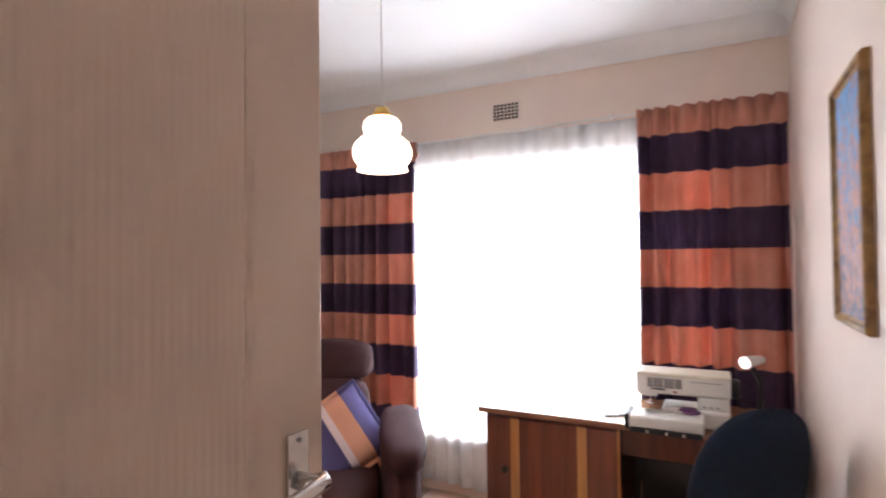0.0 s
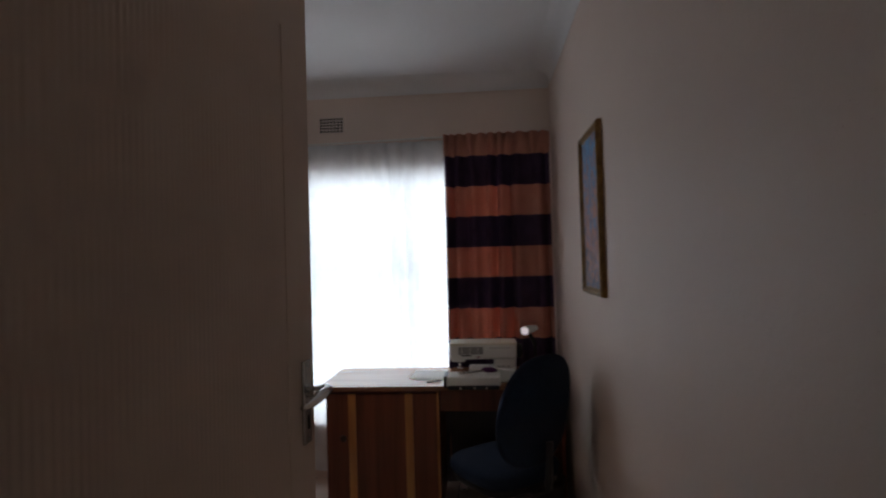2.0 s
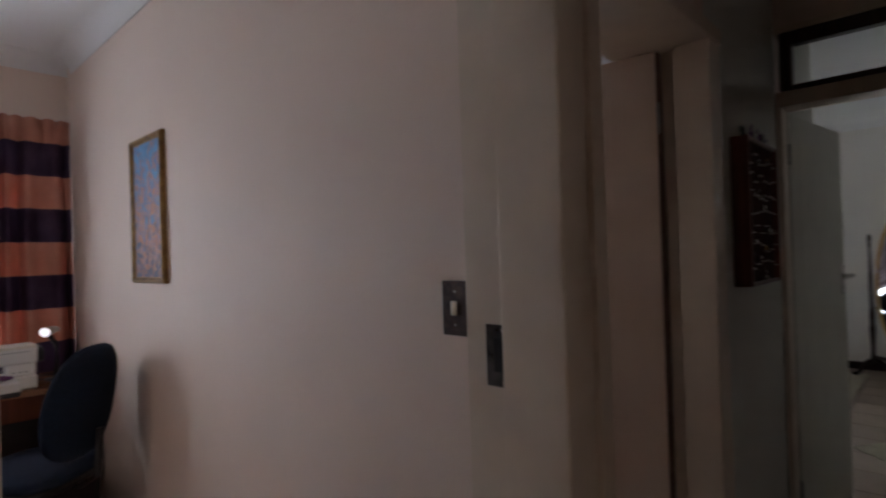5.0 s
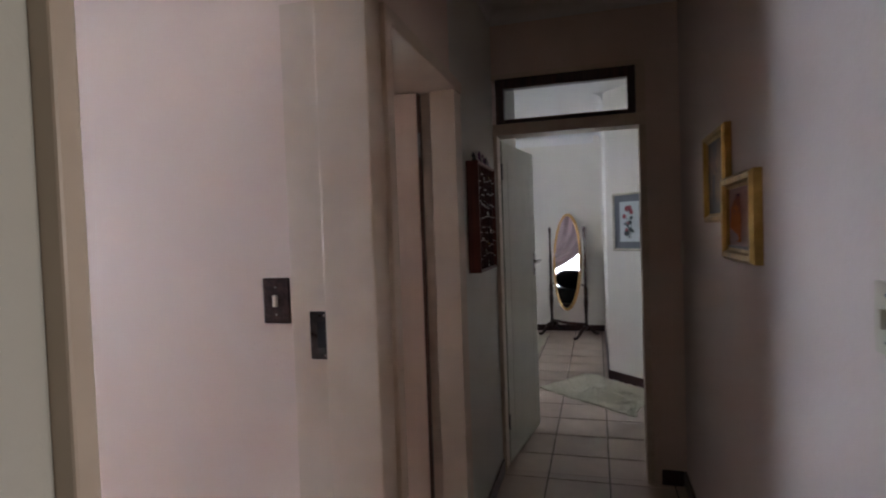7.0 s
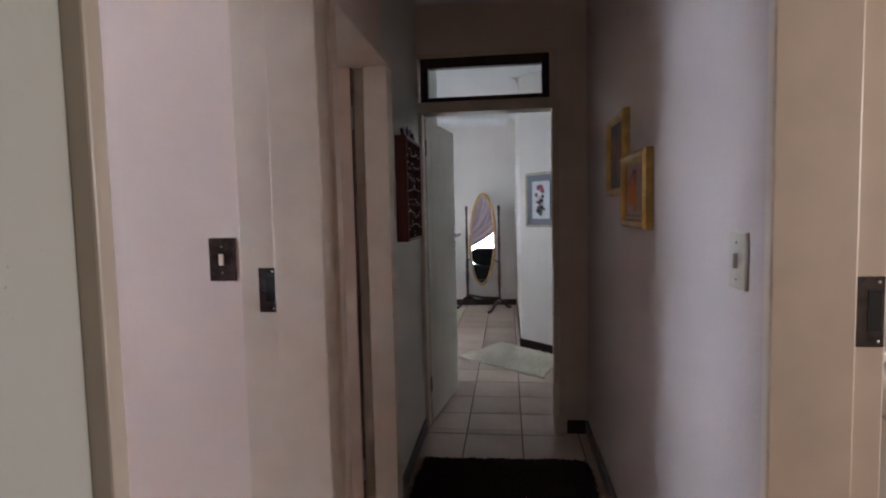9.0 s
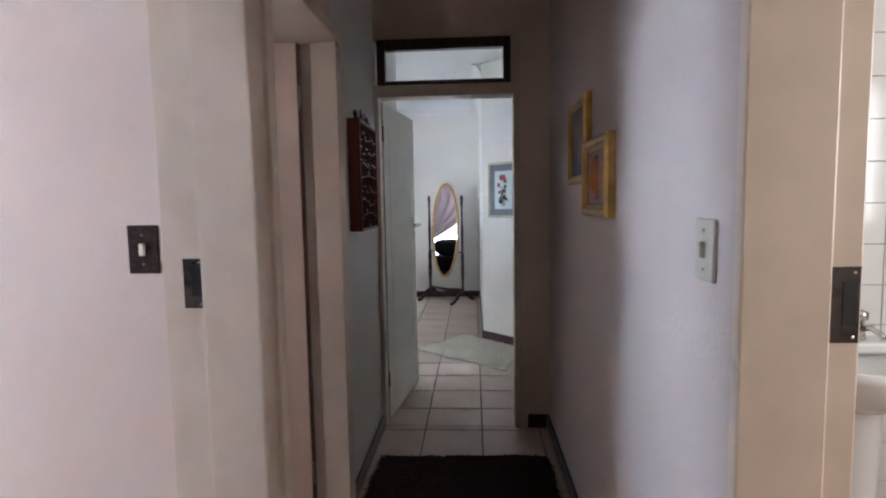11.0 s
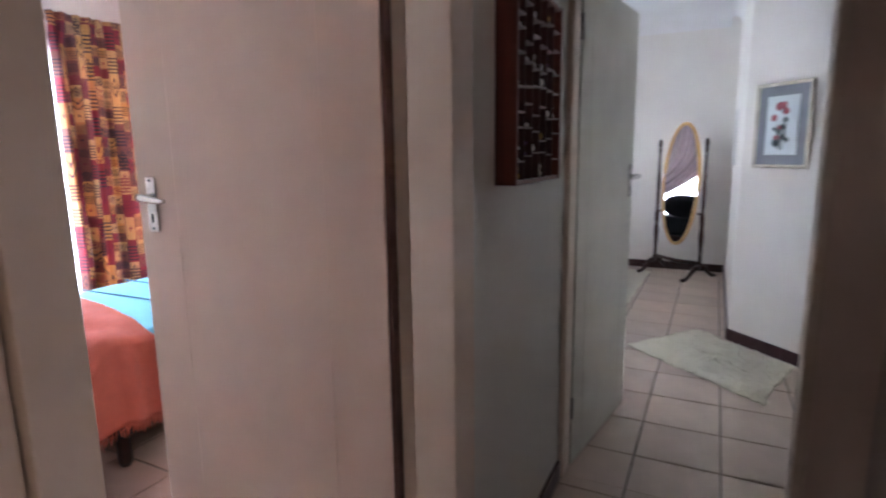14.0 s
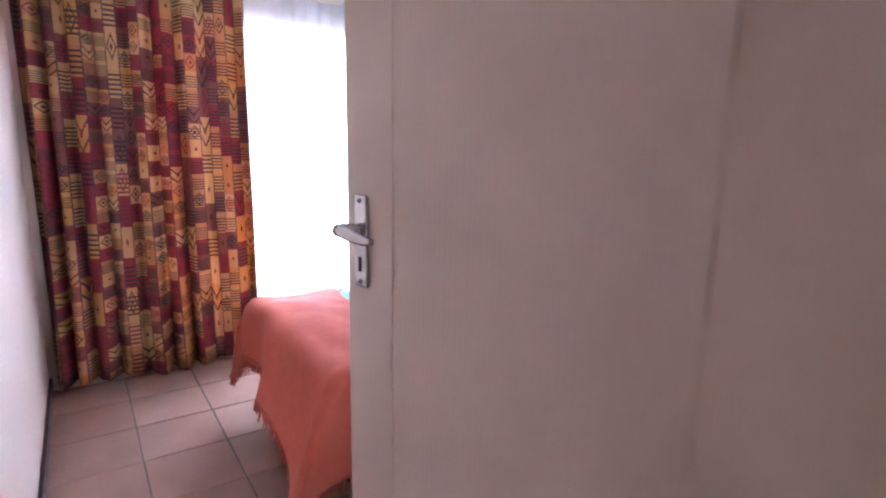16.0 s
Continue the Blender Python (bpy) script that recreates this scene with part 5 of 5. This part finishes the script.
# ---------------------------------------------------------------- bedroom
def throw_sheet():
    """The coral throw, laid across the foot of the bed and hanging down on three sides."""
    bm = bmesh.new()
    x0, x1, yf, yb, top = -2.05, -0.95, 1.345, 1.80, 0.597
    nu, nv = 90, 44
    drop_x, drop_f = 0.42, 0.40
    wid = (x1 - x0) + 2 * drop_x
    dep = (yb - yf) + drop_f
    grid = {}
    for i in range(nu + 1):
        for j in range(nv + 1):
            s, t = i / nu * wid - drop_x, j / nv * dep - drop_f
            sx = min(max(s, 0), x1 - x0)
            over_x = s - sx
            ty = max(t, 0)
            over_f = (ty - t) * (0.8 + 0.5 * min(1, max(0, s / (x1 - x0))) ** 2.2)
            hump = 0.032 * math.sin(math.pi * sx / (x1 - x0)) ** 0.7 + 0.02 * noise.noise(Vector((sx * 3, ty * 3, 2)))
            round_e = 0.03
            reach = 1 - 0.45 * sx / (x1 - x0)
            x, y, z = x0 + sx, yf + ty * reach, top + hump
            if over_f > 0:
                R = 0.08
                th = min(over_f / R, math.pi / 2)
                fall = R * (1 - math.cos(th)) + max(0, over_f - R * math.pi / 2)
                fold = 0.03 * math.sin(sx * 13 + 1.2 * math.sin(sx * 4)) * min(1, over_f / 0.2) + 0.02 * noise.noise(Vector((sx * 5, over_f * 4, 7)))
                y += 0.06 - R * math.sin(th) - fold * 0.8 - 0.09 * (over_f / drop_f) ** 1.5 * (1 if sx > (x1 - x0) * 0.5 else 0.3)
                z = top + hump - fall
            else:
                y += 0.06 * (1 - ty / (yb - yf))
            if over_x:
                a = abs(over_x)
                fold = 0.02 * math.sin(ty * 15) * min(1, a / 0.12)
                x += math.copysign(0.025 + fold + 0.05 * a, over_x)
                z -= a * 0.85
            if over_f > 0 and over_x:
                # corner: the two drops share the fall
                a = abs(over_x)
                z = top + hump - max(over_f, a * 0.85) - 0.2 * min(over_f, a)
                y -= 0.14 * min(over_f, a)
                x += math.copysign(0.06 * min(over_f, a), over_x)
            z += 0.008 * noise.noise(Vector((x * 9, y * 9, z * 9))) + 0.012 * noise.noise(Vector((x * 3.5 + y * 3, y * 2, 4)))
            grid[i, j] = bm.verts.new((x, y, max(z, 0.05)))
    for i in range(nu):
        for j in range(nv):
            f = bm.faces.new((grid[i, j], grid[i + 1, j], grid[i + 1, j + 1], grid[i, j + 1]))
            f.smooth = True
    hem = [grid[i, 0].co.copy() for i in range(nu + 1)] + [grid[nu, j].co.copy() for j in range(nv + 1)] + [grid[0, j].co.copy() for j in range(nv + 1)]
    return bm, hem


_bed = thing("bed", None, None, "single bed under the window with a turquoise spread", "bed", m=pose(-0.12, -0.03, 0))
part("base", block(-2.02, -1.0, 1.42, 2.97, 0.14, 0.36, 0.01), DARK_CLOTH, _bed)
part("mattress", block(-2.04, -0.97, 1.385, 2.98, 0.361, 0.56, 0.05, 4), MATTRESS, _bed)
_bm = bmesh.new()
_gr = {}
for _i in range(41):
    for _j in range(41):
        _x, _y = -2.07 + 1.13 * _i / 40, 1.46 + 1.53 * _j / 40
        _e = min(_i, 40 - _i)
        _z = 0.575 + 0.012 * math.sin(_x * 6) + 0.006 * abs(math.sin(_y * 13)) + (0 if _e > 2 else -0.02 * (3 - _e) ** 1.7)
        _gr[_i, _j] = _bm.verts.new((_x, _y, _z))
for _i in range(40):
    for _j in range(40):
        _bm.faces.new((_gr[_i, _j], _gr[_i + 1, _j], _gr[_i + 1, _j + 1], _gr[_i, _j + 1])).smooth = True
_sp = part("bedspread", _bm, BLUE_SPREAD, _bed, "smooth turquoise quilted spread")
_sp.modifiers.new("thickness", "SOLIDIFY").thickness = 0.02
for _k in range(4):
    part("quilt_line", tube([(-2.03, 1.92 + _k * 0.27, 0.594), (-1.5, 1.94 + _k * 0.27, 0.592), (-1.0, 1.95 + _k * 0.27, 0.592)], 0.004, 6), mat("quilt_thread", (0.03, 0.12, 0.2), 0.9), _bed)
for _x, _y in ((-1.97, 1.47), (-1.04, 1.47), (-1.97, 2.9), (-1.04, 2.9)):
    part("leg", lathe([(0.022, 0), (0.03, 0.02), (0.03, 0.145)], 14, cx=_x, cy=_y), DARKWOOD, _bed)
part("pillow", puff(0.7, 0.42, 0.14, 7, 2.6, wrinkle=0.05), MATTRESS, _bed, smooth=True, m=pose(-1.53, 2.73, 0.665))

_bm, _hem = throw_sheet()
_t = thing("throw_blanket", _bm, THROW, "coral red woven throw with a knotted fringe", "blanket", m=pose(-0.12, -0.03, 0))
_t.modifiers.new("thickness", "SOLIDIFY").thickness = 0.006
_rf = random.Random(9)
_fb = bmesh.new()
for _a, _b in zip(_hem, _hem[1:]):
    if (_a - _b).length > 0.2:
        continue
    for _k in range(2):
        _p = _a.lerp(_b, (_k + 0.3) / 2)
        _l2 = _rf.uniform(0.03, 0.055)
        _q = _p + Vector((_rf.uniform(-0.012, 0.012), _rf.uniform(-0.014, 0.008), -_l2))
        _q.z = max(_q.z, 0.008)
        tube([_p, _p.lerp(_q, 0.35) + Vector((0.003, 0, 0)), _q], [0.003, 0.0045, 0.002], 4, _fb)
_f = part("fringe", _fb, THROW, _t, "knotted tassel fringe")
_f["kind"] = "stuff"

_r = thing("curtain_tieback_hook", None, None, "small brass hook beside the bedroom curtain", "hook", m=pose(-2.979, 1.58, 1.1))
part("stem", tube([(0, 0, 0), (0.05, 0, 0), (0.07, 0.01, 0.012), (0.07, 0.02, 0.03)], 0.005, 8), BRASS, _r)

# ---------------------------------------------------------------- main bedroom
def cheval_mirror(m):
    """Oval mirror swung between two turned posts on arched feet. Faces -y."""
    r = thing("cheval_mirror", None, None, "oval standing mirror in a honey frame, dark turned posts", "mirror", m=m)
    sw = part("mirror_frame", tube([(0.215 * math.cos(a), 0, 0.675 * math.sin(a)) for a in [2 * math.pi * k / 64 for k in range(64)]], 0.021, 10, closed=True), MAPLE, r, "oval honey-coloured frame", smooth=True, m=pose(0, 0, 1.05, -3))
    bm = bmesh.new()
    a = [bm.verts.new((0.208 * math.cos(2 * math.pi * k / 64), -0.006, 0.668 * math.sin(2 * math.pi * k / 64))) for k in range(64)]
    b = [bm.verts.new((v.co.x, 0.006, v.co.z)) for v in a]
    bm.faces.new(a), bm.faces.new(b[::-1])
    for k in range(64):
        bm.faces.new((a[k], b[k], b[(k + 1) % 64], a[(k + 1) % 64]))
    bmesh.ops.recalc_face_normals(bm, faces=bm.faces[:])
    part("glass", bm, MIRROR, sw)
    for s in (-1, 1):
        prof = [(0.02, 0.14), (0.026, 0.17), (0.018, 0.2), (0.016, 0.3), (0.024, 0.42), (0.027, 0.5), (0.018, 0.58), (0.024, 0.62), (0.024, 0.7), (0.016, 0.74), (0.019, 0.95), (0.021, 1.05), (0.015, 1.2), (0.013, 1.4), (0.02, 1.43), (0.014, 1.46), (0.022, 1.5), (0.018, 1.54), (0.004, 1.56)]
        part("post", lathe(prof, 16, cx=s * 0.285, cy=0), DARKWOOD, r, smooth=True)
        part("pivot", tube([(s * 0.285, 0, 0.72), (s * 0.225, 0, 0.74)], 0.012, 8), DARKWOOD, r)
        for d in (-1, 1):
            part("foot", tube([(s * 0.285, 0, 0.15), (s * 0.285, d * 0.08, 0.13), (s * 0.285, d * 0.16, 0.06), (s * 0.285, d * 0.22, 0.022), (s * 0.285, d * 0.26, 0.026)], [0.03, 0.026, 0.02, 0.018, 0.02], 10), DARKWOOD, r, smooth=True)
    part("stretcher", tube([(-0.285, 0, 0.19), (0, 0, 0.17), (0.285, 0, 0.19)], [0.018, 0.024, 0.018], 10), DARKWOOD, r, smooth=True)
    return r


cheval_mirror(pose(0.765, 6.44, 0, 0, 0, -35) @ Matrix.Diagonal((1, 1, 0.94, 1)))


def swept_drape():
    """A drape that hangs wide at the rail and is tied back to one side at waist height."""
    bm = bmesh.new()
    n, rows = 110, 30
    grid = []
    for r in range(rows + 1):
        z = 2.3 - 2.25 * r / rows
        k = min(1, max(0, (2.25 - z) / 1.25)) ** 4.5
        y0 = 4.75 + (6.28 - 4.75) * k if z > 1.0 else 6.28 - 0.12 * (1.0 - z)
        row = []
        for i in range(n + 1):
            s = i / n
            row.append(bm.verts.new((-2.84 + 0.035 * math.sin(s * 62 + 1.5 * math.sin(4 * s)) + 0.02 * k, y0 + (6.62 - y0) * s, z - 0.45 * (1 - s) * k * (1 if z > 1.0 else 0.0))))
        grid.append(row)
    for a, b in zip(grid, grid[1:]):
        for i in range(n):
            bm.faces.new((a[i], a[i + 1], b[i + 1], b[i])).smooth = True
    ob = thing("mauve_drape", bm, MAUVE, "mauve-grey drape tied back at the bedroom window", "curtain")
    ob.modifiers.new("thickness", "SOLIDIFY").thickness = 0.002
    part("tieback", tube([(-2.79, 6.26, 0.98), (-2.77, 6.45, 1.0), (-2.8, 6.64, 1.06), (-2.9, 6.64, 1.06), (-2.9, 6.28, 0.98)], 0.014, 8, closed=True), MAUVE, ob)


swept_drape()
_b = thing("double_bed", None, None, "wide bed with a charcoal cover in the main bedroom", "bed", m=pose(-1.45, 5.4, 0))
part("base", block(-0.95, 0.75, -0.75, 0.75, 0.08, 0.36, 0.02), DARKWOOD, _b)
part("mattress", block(-0.95, 0.75, -0.75, 0.75, 0.361, 0.6, 0.06, 4), DARK_CLOTH, _b)
for _y in (-0.36, 0.36):
    part("pillow", puff(0.4, 0.66, 0.3, 7, 2.4, wrinkle=0.06, seed=_y), DARK_CLOTH, _b, smooth=True, m=pose(0.45, _y, 0.75, 0, 15))
part("folded_sheet", block(-0.1, 0.2, -0.76, 0.76, 0.598, 0.618, 0.008, 2), MATTRESS, _b)
for _x, _y in ((-0.85, -0.65), (-0.85, 0.65), (0.65, -0.65), (0.65, 0.65)):
    part("leg", lathe([(0.03, 0), (0.03, 0.085)], 12, cx=_x, cy=_y), DARKWOOD, _b)

# ---------------------------------------------------------------- bathroom glimpse
_w = thing("washbasin", None, None, "white ceramic washbasin with chrome taps", "basin", m=pose(2.42, 0.78, 0))
part("pedestal", lathe([(0.11, 0), (0.1, 0.05), (0.075, 0.3), (0.08, 0.66), (0.1, 0.7)], 24), WHITE_TILE, _w, smooth=True)
part("bowl", lathe([(0.1, 0.68), (0.2, 0.74), (0.25, 0.82), (0.26, 0.85), (0.235, 0.85), (0.2, 0.8), (0.05, 0.74)], 32), WHITE_TILE, _w, smooth=True)
part("shelf", block(-0.26, 0.26, 0.1, 0.218, 0.82, 0.862, 0.012, 3), WHITE_TILE, _w)
for _x in (-0.12, 0.12):
    _tp = part("tap", lathe([(0.022, 0.862), (0.018, 0.88), (0.014, 0.93), (0.026, 0.935), (0.026, 0.96), (0.01, 0.968)], 14, cx=_x, cy=0.16), CHROME, _w, smooth=True)
    part("spout", tube([(_x, 0.15, 0.9), (_x, 0.1, 0.915), (_x, 0.05, 0.9), (_x, 0.045, 0.885)], 0.01, 8), CHROME, _tp, smooth=True)

# ---------------------------------------------------------------- floors, tile by tile
def tile_mesh(w, d, t=0.008):
    bm = block(0, w, 0, d, -t, 0)
    top = [e for e in bm.edges if all(v.co.z > -t / 2 for v in e.verts)]
    bmesh.ops.bevel(bm, geom=top, offset=0.0022, segments=1, affect="EDGES")
    return mesh_of(bm, "tile")


def tiled_floor(name, x0, x1, y0, y1, gx, gy, pitch, glaze=TILE):
    """Grout bed and glazed tiles; gx, gy: one joint crossing; cut pieces along the walls."""
    f = thing(name, block(x0, x1, y0, y1, -0.2, -0.005), GROUT, "beige glazed floor tiles with dark joints", "floor", kind="structure")
    j = 0.007
    cache = {}
    i0, i1 = math.floor((x0 - gx) / pitch), math.ceil((x1 - gx) / pitch)
    k0, k1 = math.floor((y0 - gy) / pitch), math.ceil((y1 - gy) / pitch)
    for i in range(i0, i1):
        for k in range(k0, k1):
            a, b = max(x0, gx + i * pitch + j / 2), min(x1, gx + (i + 1) * pitch - j / 2)
            c, d = max(y0, gy + k * pitch + j / 2), min(y1, gy + (k + 1) * pitch - j / 2)
            if b - a < 0.012 or d - c < 0.012:
                continue
            key = (round(b - a, 4), round(d - c, 4))
            if key not in cache:
                cache[key] = tile_mesh(*key)
                cache[key].materials.append(glaze)
            ob = new("tile", cache[key])
            ob.parent = f
            ob.location = (a, c, 0.0006 * noise.noise(Vector((i * 1.7, k * 2.3, 0.4))) - 0.0006)
    return f


def wall_tiles(name, x0, x1, y, z0, z1, pitch):
    """White glazed wall tiles on the bathroom's north wall."""
    f = thing(name, block(x0, x1, y - 0.004, y - 0.0005, z0, z1), mat("pale_grout", (0.5, 0.48, 0.45), 0.9), kind="structure")
    n, m = int((x1 - x0) / pitch), int((z1 - z0) / pitch)
    bm = block(0, pitch - 0.004, -0.007, 0, 0, pitch - 0.004, 0.0015, 1)
    me = mesh_of(bm, "tile")
    me.materials.append(WHITE_TILE)
    for i in range(n):
        for k in range(m):
            ob = new("tile", me)
            ob.parent = f
            ob.location = (x0 + i * pitch + 0.002, y - 0.0035, z0 + k * pitch + 0.002)
    return f


tiled_floor("floor_hall", 0.42, 1.74, -2.3, 2.19, 0.846, 2.12, 0.345)
tiled_floor("floor_main", -2.98, 2.0, 2.19, 7.0, 0.846, 2.12, 0.345)
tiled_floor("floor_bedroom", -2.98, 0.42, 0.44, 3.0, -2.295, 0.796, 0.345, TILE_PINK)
tiled_floor("floor_sewing", -2.98, 0.42, -2.75, 0.3, -2.3, -1.4, 0.345)
tiled_floor("floor_bath", 1.74, 3.4, -1.7, 1.0, 1.9, -0.2, 0.345)
wall_tiles("wall_tiling_bath", 1.75, 3.35, 1.0, 0.0, 2.1, 0.15)

# ---------------------------------------------------------------- groups of repeats
for _n, _g in (("banded_curtain", "banded curtains in the sewing room"), ("printed_curtain", "patterned curtains in the bedroom"), ("net_curtain", "sheer net curtains"),
               ("framed_painting", "framed paintings"), ("framed_print", "framed prints in the main bedroom"), ("light_switch", "light switches"),
               ("strike_plate", "strike plates"), ("fleece_rug", "fleece rugs"), ("curtain_rail", "curtain rails")):
    for _o in bpy.data.objects:
        if _o.parent is None and _o.name.split(".")[0] == _n:
            _o["group"] = _g
